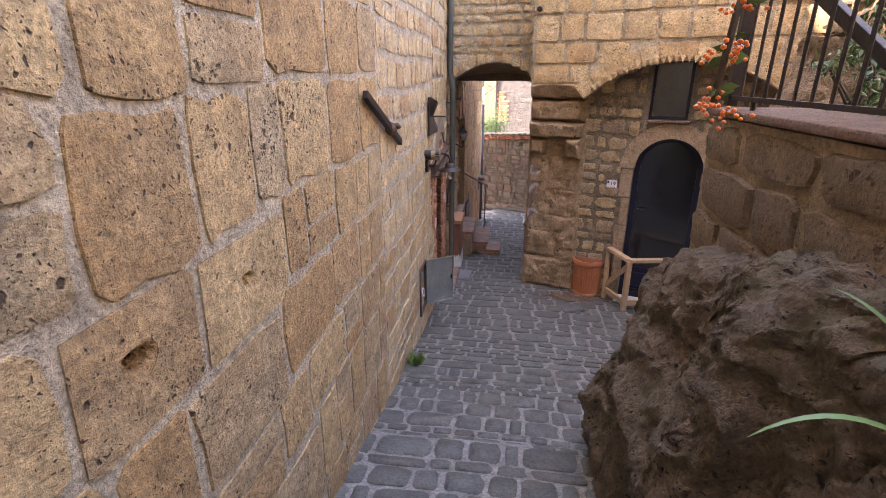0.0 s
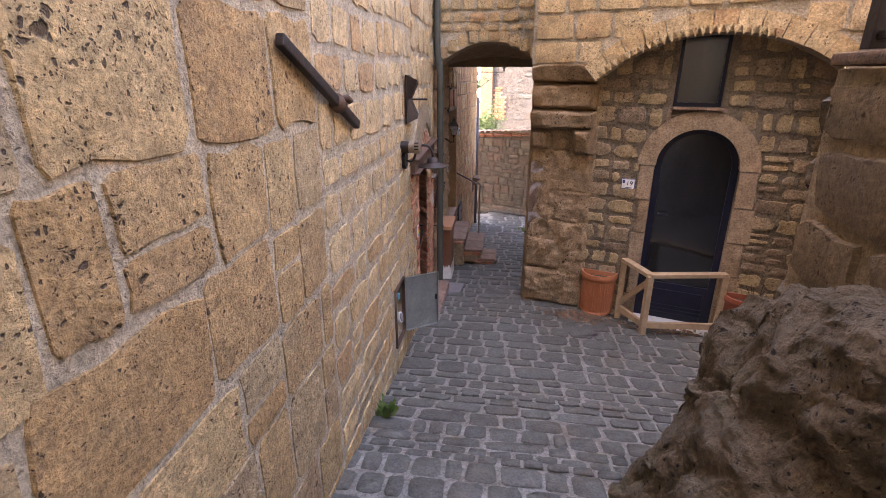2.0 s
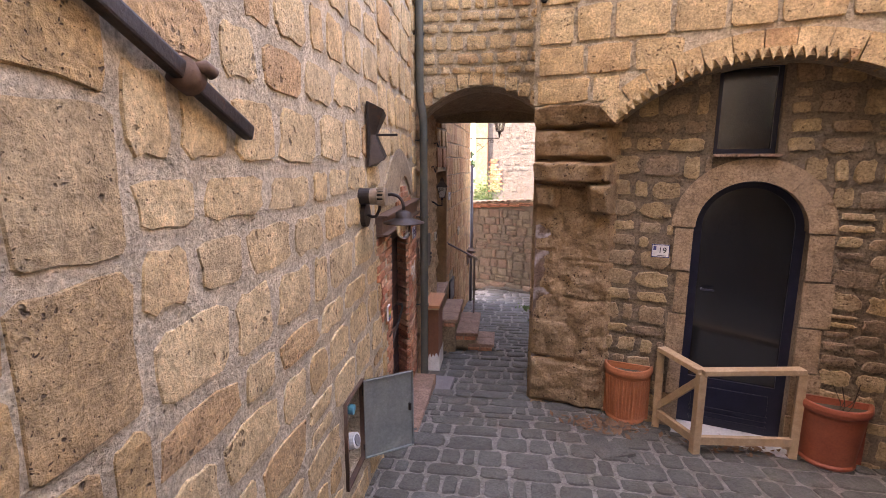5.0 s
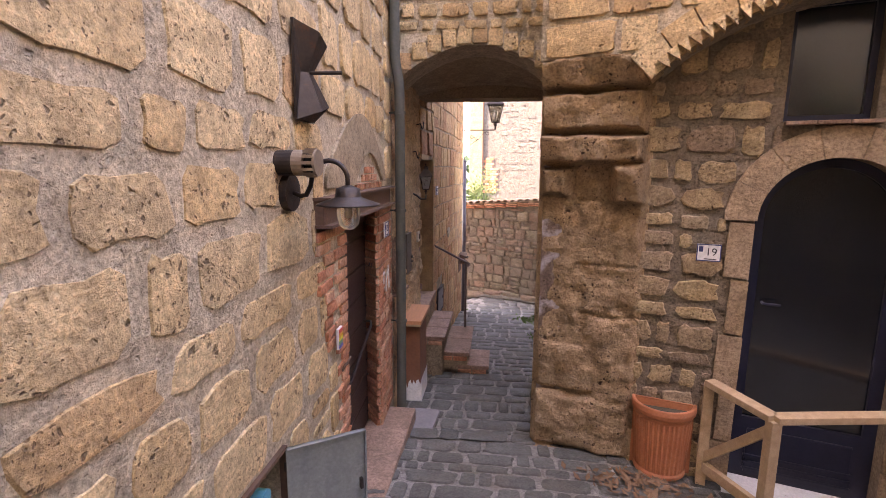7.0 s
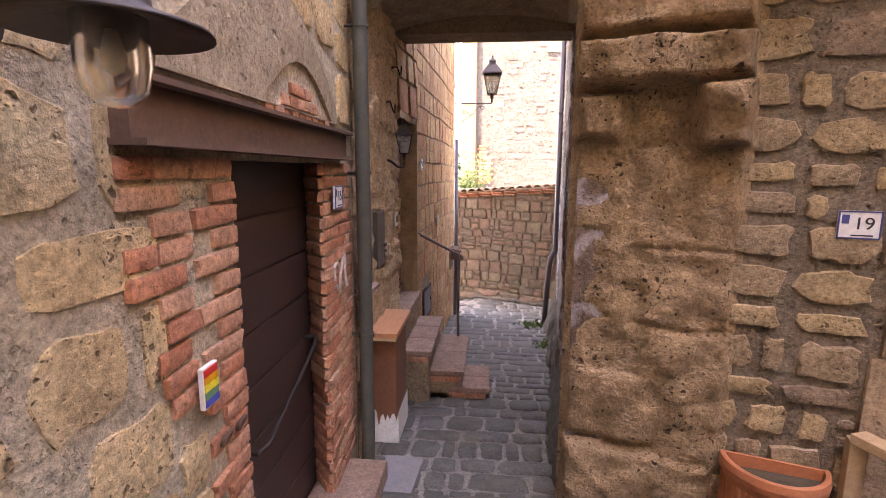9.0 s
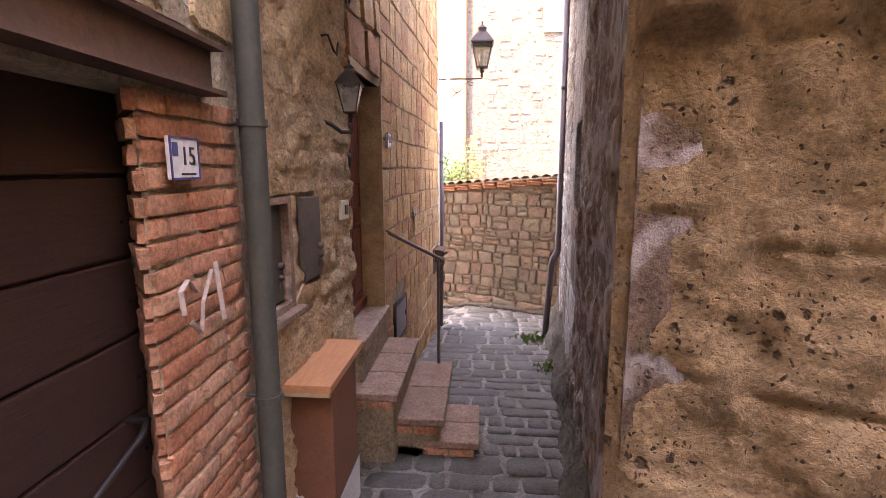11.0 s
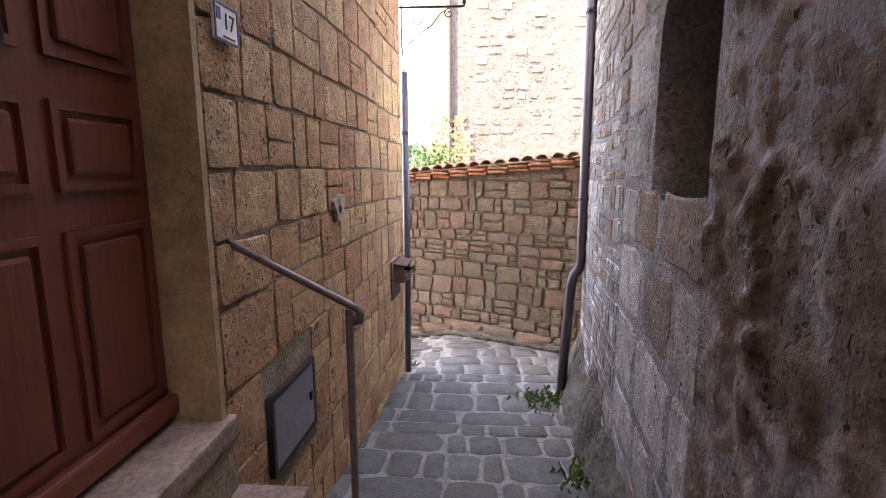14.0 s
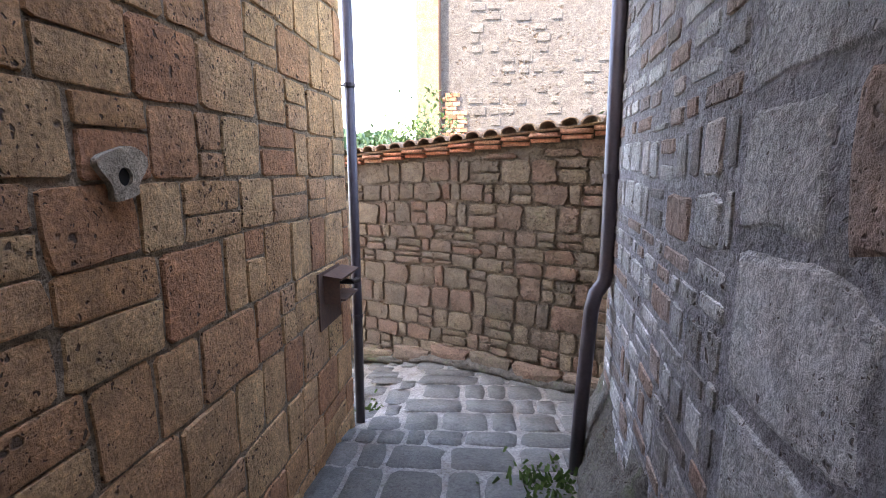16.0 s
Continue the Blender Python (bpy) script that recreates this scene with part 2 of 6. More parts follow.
def tube(path, radius, seg=10, flat=1.0):
    """A round bar along a list of points."""
    bm = bmesh.new()
    pts = [Vector(p) for p in path]
    prev = None
    side = None
    for i, p in enumerate(pts):
        d = (pts[min(i + 1, len(pts) - 1)] - pts[max(i - 1, 0)]).normalized()
        if side is None:
            side = d.orthogonal().normalized()
        side = (side - d * side.dot(d)).normalized()
        up = d.cross(side)
        ring = [bm.verts.new(p + radius * (math.cos(2 * math.pi * k / seg) * side + flat * math.sin(2 * math.pi * k / seg) * up)) for k in range(seg)]
        if prev:
            for k in range(seg):
                bm.faces.new((prev[k], prev[(k + 1) % seg], ring[(k + 1) % seg], ring[k]))
        else:
            bm.faces.new(ring[::-1])
        prev = ring
    bm.faces.new(prev)
    return bm


def arc_pts(cx, cy, r, a0, a1, n):
    return [(cx + r * math.cos(radians(a0 + (a1 - a0) * i / n)), cy + r * math.sin(radians(a0 + (a1 - a0) * i / n))) for i in range(n + 1)]


def plate(outline, holes, depth):
    """A mesh of a flat shape with holes, from w = -depth to w = 0."""
    cu = bpy.data.curves.new("plate", "CURVE")
    cu.dimensions, cu.fill_mode, cu.extrude = "2D", "BOTH", depth / 2
    for pts in (outline, *holes):
        sp = cu.splines.new("POLY")
        sp.points.add(len(pts) - 1)
        for q, (u, v) in zip(sp.points, pts):
            q.co = (u, v, 0, 1)
        sp.use_cyclic_u = True
    tmp = bpy.data.objects.new("plate", cu)
    me = bpy.data.meshes.new_from_object(tmp)
    bpy.data.objects.remove(tmp)
    bpy.data.curves.remove(cu)
    bm = bmesh.new()
    bm.from_mesh(me)
    bpy.data.meshes.remove(me)
    bmesh.ops.translate(bm, vec=(0, 0, -depth / 2), verts=bm.verts)
    bmesh.ops.recalc_face_normals(bm, faces=bm.faces)
    return bm


def rect(u0, v0, u1, v1):
    return [(u0, v0), (u1, v0), (u1, v1), (u0, v1)]


def wall_pose(p0, p1):
    """u runs from p0 to p1 (plan), v is height, w comes out of the face."""
    u = (Vector((*p1, 0)) - Vector((*p0, 0))).normalized()
    z = Vector((0, 0, 1))
    n = u.cross(z)
    m = Matrix((u, z, n)).transposed().to_4x4()
    m.translation = (*p0, 0)
    return m


def wall(name, p0, p1, z0, z1, depth, mat, holes=(), label="", outline=None):
    m = wall_pose(p0, p1)
    length = (Vector(p1) - Vector(p0)).length
    ob = part(name, plate(outline or rect(0, z0, length, z1), holes, depth), mat)
    ob.matrix_world = m
    tagged(ob, label, "wall", kind="structure")
    return ob, length


# ---- masonry ----
def stone_template(seed, inset=0.06, rag=0.05, dome=0.12, corner=0.16, smooth=False):
    """One stone of unit size: ragged outline, worn sloping rim, nearly flat uneven face."""
    r = random.Random(seed)
    k = corner
    base = [(-0.5 + k, -0.5), (-0.12, -0.5), (0.2, -0.5), (0.5 - k, -0.5), (0.5, -0.5 + k), (0.5, 0.05), (0.5, 0.5 - k), (0.5 - k, 0.5), (0.15, 0.5), (-0.2, 0.5), (-0.5 + k, 0.5), (-0.5, 0.5 - k), (-0.5, -0.05), (-0.5, -0.5 + k)]
    out = []
    for x, y in base:
        out.append((x + r.uniform(-rag, rag * 0.35) * (1 if x > 0 else -1), y + r.uniform(-rag, rag * 0.35) * (1 if y > 0 else -1)))
    bm = bmesh.new()
    low = [bm.verts.new((x, y, -0.35)) for x, y in out]
    tilt = (r.uniform(-0.25, 0.25), r.uniform(-0.25, 0.25))
    top = []
    for x, y in out:
        q = 1 - 2 * inset * r.uniform(0.5, 1.5)
        top.append(bm.verts.new((x * q, y * q, 0.92 + x * tilt[0] + y * tilt[1] + r.uniform(-0.16, 0.10))))
    mid = bm.verts.new((r.uniform(-0.15, 0.15), r.uniform(-0.15, 0.15), 1.0 + r.uniform(-0.6, 1) * dome))
    n = len(out)
    for i in range(n):
        j = (i + 1) % n
        bm.faces.new((low[i], low[j], top[j], top[i]))
        f = bm.faces.new((top[i], top[j], mid))
        f.smooth = True
    me = bpy.data.meshes.new("stone")
    bm.normal_update()
    bm.to_mesh(me)
    bm.free()
    if smooth:
        me.shade_smooth()
    return me


def shapes(count, mat, seed, **kw):
    made = []
    for i in range(count):
        me = stone_template(seed + i, **kw)
        me.materials.append(mat)
        made.append(me)
    return made


def course_layout(u0, u1, v0, v1, hs, ws, gap, seed, blocked=None, split=0.0, wave=0.0):
    """Courses of stones as (u, v, width, height); blocked(v) gives stretches of u to leave out."""
    r = random.Random(seed)
    out = []
    v = v0
    while v < v1 - 0.03:
        h = min(r.uniform(*hs), v1 - v)
        spans = [(u0, u1)]
        for a, b in (blocked(v + h * 0.5) if blocked else ()):
            nxt = []
            for s, e in spans:
                if b <= s or a >= e:
                    nxt.append((s, e))
                    continue
                if a > s:
                    nxt.append((s, a))
                if b < e:
                    nxt.append((b, e))
            spans = nxt
        for s, e in spans:
            u = s
            while u < e - 0.02:
                w = r.uniform(*ws)
                if e - (u + w) < ws[0] * 0.6:
                    w = e - u
                dv = wave * math.sin(u * 1.7 + seed) + wave * 0.6 * math.sin(u * 4.1 + v)
                if r.random() < split and h > hs[0] * 0.9:
                    k = r.uniform(0.38, 0.62)
                    out.append((u + w / 2, v + h * k / 2 + dv, w - gap, h * k - gap))
                    out.append((u + w / 2, v + h * (k + 1) / 2 + dv, w - gap, h * (1 - k) - gap))
                else:
                    out.append((u + w / 2, v + h / 2 + dv, w - gap, h - gap))
                u += w
        v += h
    return [q for q in out if q[2] > 0.02 and q[3] > 0.02]


def lay(owner, stones, templates, seed, depth=0.03, limit=300, near=None, name="stone", tilt=2.0, jitter=0.3, rest_mat=None):
    """Set stones on a wall: up to the limit as parts, the rest as one joined part."""
    r = random.Random(seed)
    stones = list(stones)
    if near is not None:
        stones.sort(key=lambda q: abs(q[0] - near[0]) + abs(q[1] - near[1]))
    rest = []
    for i, (u, v, w, h) in enumerate(stones):
        me = r.choice(templates)
        m = Matrix.Translation((u, v, r.uniform(-jitter, jitter) * depth)) @ Euler((radians(r.uniform(-tilt, tilt)), radians(r.uniform(-tilt, tilt)), radians(r.uniform(-tilt, tilt)))).to_matrix().to_4x4() @ Matrix.Diagonal((w * r.choice((1, -1)), h, depth, 1))
        if i < limit:
            ob = new(name, me)
            ob.parent = owner
            ob.matrix_basis = m
        else:
            rest.append((me, m))
    if rest:
        verts, faces = [], []
        for me, m in rest:
            o = len(verts)
            verts += [tuple(m @ q.co) for q in me.vertices]
            flip = m.determinant() < 0
            faces += [tuple(o + k for k in (reversed(p.vertices) if flip else p.vertices)) for p in me.polygons]
        me = bpy.data.meshes.new(name + "s_far")
        me.from_pydata(verts, [], faces)
        me.shade_smooth()
        me.materials.append(rest_mat or templates[0].materials[0])
        ob = new(name + "s_far", me)
        ob.parent = owner
        tagged(ob, kind="stuff")


def worn_face(name, owner, u0, u1, v0, v1, cell, depth, mat, step=0.022, holes=(), seed=0.0, tall=1.0, sink=0.0, sway=0.9):
    """Weathered masonry whose stones and mortar have worn into one uneven skin."""
    bm = bmesh.new()
    nu, nv = int((u1 - u0) / step), int((v1 - v0) / step)
    keep = []
    for j in range(nv + 1):
        row = []
        v = v0 + (v1 - v0) * j / nv
        for i in range(nu + 1):
            u = u0 + (u1 - u0) * i / nu
            q = Vector((u / cell + 0.25 * noise.noise(Vector((u * 5, v * 5, seed))), v / (cell * tall) + 0.25 * noise.noise(Vector((u * 5, v * 5, seed + 7))), seed))
            d = noise.voronoi(q)[0]
            w = depth * min(1.0, max(0.0, (d[1] - d[0]) * 3.2)) * max(0.42, 0.5 + 0.8 * noise.cell(q * 0.7 + Vector((3, 1, 0))))
            p = Vector((u, v, seed))
            w += depth * (sway * noise.noise(p * 3) + 0.4 * noise.noise(p * 9) + 0.5 * noise.noise(p * 23))
            row.append(bm.verts.new((u, v, 0.004 - sink + max(-0.2 * depth, w))))
        keep.append(row)
    for j in range(nv):
        for i in range(nu):
            c = keep[j][i].co
            if any(a - step < c.x < b and p - step < c.y < q for a, p, b, q in holes):
                continue
            bm.faces.new((keep[j][i], keep[j][i + 1], keep[j + 1][i + 1], keep[j + 1][i]))
    ob = part(name, bm, mat, owner, smooth=True)
    return ob


# ---- ground ----
PROFILE = [(-8, 0.5), (0, -0.36), (2.68, -0.84), (2.72, -0.88), (3.48, -1.00), (3.52, -1.03), (4.38, -1.16), (4.42, -1.19), (5.6, -1.33), (6.98, -1.47), (7.02, -1.52), (8.5, -1.63), (11.5, -2.0), (12.6, -2.07), (14.2, -2.16), (60, -3.0)]


def gz(x, y):
    for (a, za), (b, zb) in zip(PROFILE, PROFILE[1:]):
        if y <= b:
            z = za + (zb - za) * (y - a) / (b - a)
            break
    else:
        z = PROFILE[-1][1]
    if y < 7.2:
        z -= 0.05 * max(0.0, min(x, 2.5) - 0.3) * min(1.0, (7.2 - y) / 0.6)
    if y > 12.4 and x < -0.2:
        z -= 0.25 * min(1.5, -0.2 - x) * min(1, (y - 12.4) / 0.6)
    return z


# ---- structure ----
HI = 6.5
# near-black colour standing in for the shade inside holes and closed spaces
DARK = plain_mat("shade_black_fill", (0.012, 0.011, 0.010), (0.02, 0.018, 0.016), rough=0.95, bump=0.0)
SLATE = plain_mat("grey_slab", (0.17, 0.155, 0.16), (0.23, 0.21, 0.21), rough=0.7)
floor_x = [-60, -20, -6, -1.5] + [-1.2 + 0.2 * i for i in range(25)] + [5, 10, 20, 60]
floor_y = [-60, -20, -8, -4] + [-3 + 0.2 * i for i in range(95)] + [17, 20, 30, 60]
bm = bmesh.new()
grid = [[bm.verts.new((x, y, gz(x, y) - 0.004)) for x in floor_x] for y in floor_y]
for a, b in zip(grid, grid[1:]):
    for i in range(len(a) - 1):
        bm.faces.new((a[i], a[i + 1], b[i + 1], b[i]))
ground = tagged(part("ground", bm, JOINT), "sloping alley ground with pale mortar bed between paving stones", "ground", kind="structure")

A_END = 5.6
near = course_layout(1.9, 6.25, -1.3, 3.4, (0.32, 0.50), (0.20, 0.62), 0.016, 11, split=0.16, wave=0.03)


def cavity(u, v, size):
    """Outline of a worn hollow inside the block nearest to a point of the wall."""
    host = min(near, key=lambda q: abs(q[0] - u) + abs(q[1] - v) + (5 if min(q[2], q[3]) < 2.6 * size else 0))
    near.remove(host)
    hu, hv = host[0] - 0.02, host[1] + 0.01
    rim = [(hu + size * (1 + 0.25 * math.sin(3 * a + 1)) * math.cos(a), hv + size * (1.1 + 0.25 * math.cos(2 * a)) * math.sin(a)) for a in [2 * math.pi * i / 26 for i in range(26)]]
    return (hu, hv, size), rim, host


CAVITIES = [cavity(3.88, 0.92, 0.055), cavity(4.53, 0.90, 0.04)]
NICHE = rect(7.70, -0.97, 8.03, -0.44)
wall_a, la = wall("wall_west_near", (-0.87, -3.0), (-0.87, A_END), -2.0, 9.5, 0.5, MORTAR, [NICHE] + [c[1] for c in CAVITIES], label="tall ochre tufa block wall with grey lime mortar")
wall_b, lb = wall("wall_west_door", (-0.87, A_END), (-0.935, 7.45), -2.0, 9.5, 0.5, MORTAR, [rect(0.37, -1.9, 1.43, 0.40)], label="tufa and brick wall round the dark plank door")
wall_c, lc = wall("wall_west_passage", (-0.935, 7.45), (-0.89, 8.66), -2.4, HI, 0.5, MORTAR_DARK, [rect(0.04, -0.38, 0.29, 0.055)], label="rough eroded rubble wall in the vaulted passage")
wall_d, ld = wall("wall_west_far", (-0.835, 9.40), (-0.69, 12.62), -2.6, 9.5, 0.6, MORTAR_DARK, label="brown tufa ashlar wall of the lower alley")
wall_l, ll = wall("wall_west_lintel", (-0.89, 8.66), (-0.835, 9.40), 0.80, HI, 0.5, MORTAR_DARK, label="stone wall above the panelled door")
# unseen return wall, added and raised to keep sun off the alley end
wall_w, lw = wall("wall_west_end", (-0.76, 12.63), (-6.0, 12.63), -2.8, 9.5, 0.5, MORTAR_DARK, label="unseen end wall of the house beside the lower alley, added to block sun")
# added wall behind the camera, never in view; its height blocks southern sky light
wall_back, _ = wall("wall_south", (6.0, -3.5), (-1.4, -3.5), -1.0, 12.0, 0.4, MORTAR, label="unseen plain wall added behind the upper alley to block the sky")

# segmental arch over the passage
CROWN = [(0.0, 1.42)] + [(0.13 + 1.25 * i / 14, 1.42 + 0.26 * math.sin(math.pi * i / 14) ** 0.8 + 0.04 * i / 14) for i in range(15)] + [(1.38, 1.30), (1.62, 1.30)]
wall_e, le = wall("wall_arch", (-1.0, 7.45), (0.62, 7.45), 0, HI, 0.45, MORTAR, label="wall over the passage with a low segmental arch", outline=CROWN + [(1.62, 3.0), (0, 3.0)])
wall_e2, _ = wall("wall_arch_rear", (0.75, 8.92), (-1.0, 8.92), 0, HI, 0.3, MORTAR_DARK, label="rear wall above the vaulted passage", outline=rect(0, 1.44, 1.75, 2.6))
bm = bmesh.new()
rows = []
for k in range(7):
    y = 7.9 + 1.02 * k / 6
    drop = 0.22 * k / 6
    rows.append([bm.verts.new((-1.02 + 0.06 * k / 6 + (1.62 + 0.1 * k / 6) * i / 14, y, 1.46 + (0.24 - 0.14 * k / 6) * math.sin(math.pi * i / 14) ** 0.8 - drop * 0.2)) for i in range(15)])
for a, b in zip(rows, rows[1:]):
    for i in range(14):
        bm.faces.new((a[i], b[i], b[i + 1], a[i + 1]))
up = bmesh.ops.extrude_face_region(bm, geom=bm.faces[:])
bmesh.ops.translate(bm, vec=(0, 0, 0.2), verts=[v for v in up["geom"] if isinstance(v, bmesh.types.BMVert)])
bmesh.ops.recalc_face_normals(bm, faces=bm.faces)
tagged(part("ceiling", bm, PLASTER, smooth=False), "brown plastered vault of the passage", "ceiling", kind="structure")

# wall along the right of the passage, with an arched recess
SLIT = [(2.42, -0.16), (3.06, -0.16), (3.06, 0.38)] + arc_pts(2.74, 0.38, 0.32, 0, 180, 10)[1:-1] + [(2.42, 0.38)]
SLIT = [(u, min(v, 0.58)) for u, v in SLIT]
wall_r, lr = wall("wall_east_passage", (1.0, 12.3), (0.36, 7.0), -2.6, 2.45, 0.6, MORTAR_GREY, [SLIT], label="weathered stone wall along the passage")
wall_r2, _ = wall("wall_east_return", (3.5, 12.32), (1.0, 12.32), -2.6, 2.45, 0.5, MORTAR_DARK, label="return wall of the house at the alley end")

# niche wall with the arched door, and the heavier wall above it carried by a low arch
W19 = ((0.55, 6.96), (3.75, 5.923))
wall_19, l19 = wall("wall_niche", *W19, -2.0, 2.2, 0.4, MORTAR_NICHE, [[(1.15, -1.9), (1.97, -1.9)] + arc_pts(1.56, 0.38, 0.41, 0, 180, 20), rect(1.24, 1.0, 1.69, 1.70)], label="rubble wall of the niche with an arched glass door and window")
n19 = Vector((-0.308, -0.951))
p19 = Vector(W19[0]) - Vector((0.951, -0.308)) * 0.22 + n19 * 0.27
AC, AR = (1.80, 0.078), 1.607
UP = [(0, 1.42), (0.68, 1.42)] + [(AC[0] - 1.04 + 2.08 * i / 24, AC[1] + math.sqrt(AR ** 2 - (-1.04 + 2.08 * i / 24) ** 2)) for i in range(25)] + [(2.9, 1.2), (5.0, 1.2), (5.0, 3.0), (0, 3.0)]
wall_u, lu = wall("wall_upper", tuple(p19), tuple(p19 + Vector((0.951, -0.308)) * 5.0), 0, 5.5, 0.34, MORTAR, outline=UP, label="tufa block wall carried on a low arch over the niche")
wall_n, ln = wall("wall_niche_east", (3.19, 6.10), (3.05, 4.25), -2.0, 2.9, 0.4, MORTAR_DARK, label="dark stone side wall of the niche")
wall_n2, ln2 = wall("wall_garden_return", (3.05, 4.25), (1.12, 2.9), -2.0, 1.3, 0.4, MORTAR_DARK, label="dark tufa garden wall turning towards the niche")
ret, lret = wall("wall_garden", (1.1, 2.9), (1.1, -3.0), -1.5, 1.30, 0.5, MORTAR_DARK, label="tufa retaining wall of the raised garden, stones coloured darker for shade")

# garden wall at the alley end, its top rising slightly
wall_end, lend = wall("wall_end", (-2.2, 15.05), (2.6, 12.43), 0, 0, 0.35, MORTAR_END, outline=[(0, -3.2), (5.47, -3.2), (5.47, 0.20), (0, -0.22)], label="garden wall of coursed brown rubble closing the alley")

# raised garden bed
bm = bmesh.new()
add_box(bm, (4.2, 0.9, 1.26), (5.9, 8.2, 0.08))
for v in bm.verts:
    if v.co.x < 2 and v.co.y > 3:
        v.co.y = 2.75
SOIL = plain_mat("garden_soil", (0.05, 0.038, 0.025), (0.09, 0.07, 0.045), scale=12, rough=0.95, bump=0.8)
tagged(part("garden_bed", bm, SOIL), "bare brown soil of the raised garden", "ground", kind="structure")
# upper part is unseen, raised in pale plaster to bounce sun onto the west wall
wall_g, _ = wall("wall_garden_house", (4.4, 6.5), (4.0, -3.4), 1.0, 5.6, 0.4, HOUSE_PLASTER, label="plastered house wall behind the garden, its unseen top added to bounce sunlight")


# ---- things: materials ----
TILE = stone_mat("roof_tile_clay", [(0.34, 0.20, 0.12), (0.42, 0.29, 0.19), (0.30, 0.22, 0.16)], pit=0.2, grime_amt=0.6, moss=0.4)
TAN = plain_mat("tarnished_steel", (0.22, 0.17, 0.13), (0.32, 0.25, 0.19), scale=20, rough=0.5, metal=0.5, bump=0.1)
IRON = plain_mat("dark_iron", (0.035, 0.03, 0.03), (0.06, 0.045, 0.04), scale=20, rough=0.55, metal=0.7, bump=0.3, wear=(0.12, 0.05, 0.025), wear_amt=0.5)
RUST = plain_mat("rusty_iron", (0.10, 0.06, 0.045), (0.16, 0.09, 0.06), scale=18, rough=0.8, metal=0.3, bump=0.4)
ZINC = plain_mat("galvanised_sheet", (0.24, 0.27, 0.27), (0.34, 0.37, 0.36), scale=9, rough=0.5, metal=0.55, bump=0.1, wear=(0.5, 0.5, 0.48), wear_amt=0.3)
GREENPIPE = plain_mat("weathered_copper_pipe", (0.042, 0.046, 0.036), (0.075, 0.072, 0.056), scale=10, rough=0.75, metal=0.0, bump=0.2, wear=(0.07, 0.06, 0.055))
DARKPIPE = plain_mat("dark_painted_pipe", (0.055, 0.045, 0.055), (0.085, 0.07, 0.08), scale=10, rough=0.45, metal=0.3, bump=0.1)
PLANK = plain_mat("dark_brown_planks", (0.035, 0.018, 0.014), (0.06, 0.03, 0.022), scale=7, rough=0.55, bump=0.25, stretch=(1, 12, 1), fine=40)
DOORWOOD = plain_mat("reddish_door_wood", (0.15, 0.030, 0.016), (0.22, 0.052, 0.027), scale=6, rough=0.4, bump=0.2, stretch=(10, 10, 1), fine=40)
PINE = plain_mat("weathered_pine", (0.38, 0.25, 0.14), (0.52, 0.37, 0.23), scale=7, rough=0.7, bump=0.3, stretch=(3, 3, 3), fine=50, wear=(0.30, 0.24, 0.18), wear_amt=0.5)
CEDAR = plain_mat("orange_wood_top", (0.46, 0.19, 0.09), (0.58, 0.27, 0.13), scale=6, rough=0.5, bump=0.15, stretch=(8, 1, 8), fine=30)
RUSTPANEL = plain_mat("red_brown_panel", (0.17, 0.065, 0.035), (0.24, 0.10, 0.055), scale=5, rough=0.65, bump=0.2, wear=(0.11, 0.05, 0.03))
WHITE = plain_mat("white_plaster_patch", (0.62, 0.60, 0.56), (0.75, 0.73, 0.70), scale=9, rough=0.8, bump=0.3)
TERRA = plain_mat("terracotta", (0.42, 0.135, 0.06), (0.52, 0.19, 0.09), scale=6, rough=0.7, bump=0.15, wear=(0.50, 0.28, 0.18), wear_amt=0.35)
TERRA_DARK = plain_mat("dark_terracotta", (0.27, 0.065, 0.035), (0.36, 0.10, 0.055), scale=6, rough=0.6, bump=0.15, wear=(0.22, 0.08, 0.05), wear_amt=0.4)
NAVY = plain_mat("navy_painted_metal", (0.012, 0.014, 0.03), (0.02, 0.022, 0.045), scale=8, rough=0.35, metal=0.2, bump=0.03)
ENAMEL = plain_mat("white_enamel", (0.70, 0.68, 0.66), (0.80, 0.78, 0.76), scale=12, rough=0.35, bump=0.05, wear=(0.5, 0.45, 0.4), wear_amt=0.3)
CREAM = plain_mat("cream_plastic", (0.62, 0.55, 0.42), (0.70, 0.63, 0.50), scale=12, rough=0.45, bump=0.03)
BLUE = plain_mat("blue_edge", (0.04, 0.05, 0.16), (0.06, 0.07, 0.2), rough=0.4, bump=0.02)
INK = plain_mat("black_ink", (0.02, 0.02, 0.03), (0.03, 0.03, 0.04), rough=0.5, bump=0.0)
METERBOX = plain_mat("brown_grey_meter_door", (0.09, 0.07, 0.055), (0.13, 0.10, 0.08), scale=8, rough=0.55, metal=0.2, bump=0.1, wear=(0.06, 0.05, 0.04))
PINKSTONE = stone_mat("worn_pink_stone", [(0.22, 0.135, 0.10), (0.31, 0.195, 0.145), (0.27, 0.175, 0.125)], pit=0.15, pit_scale=60, grime_amt=0.4, bump=0.3, rough=0.8)
MARBLE = plain_mat("white_marble_sill", (0.55, 0.54, 0.54), (0.66, 0.65, 0.64), scale=5, rough=0.45, bump=0.1)
TEAL = plain_mat("light_blue_plastic", (0.05, 0.30, 0.42), (0.08, 0.38, 0.5), rough=0.4, bump=0.0)
LEAF = plain_mat("green_leaf", (0.05, 0.11, 0.02), (0.12, 0.20, 0.05), scale=6, rough=0.5, bump=0.1)
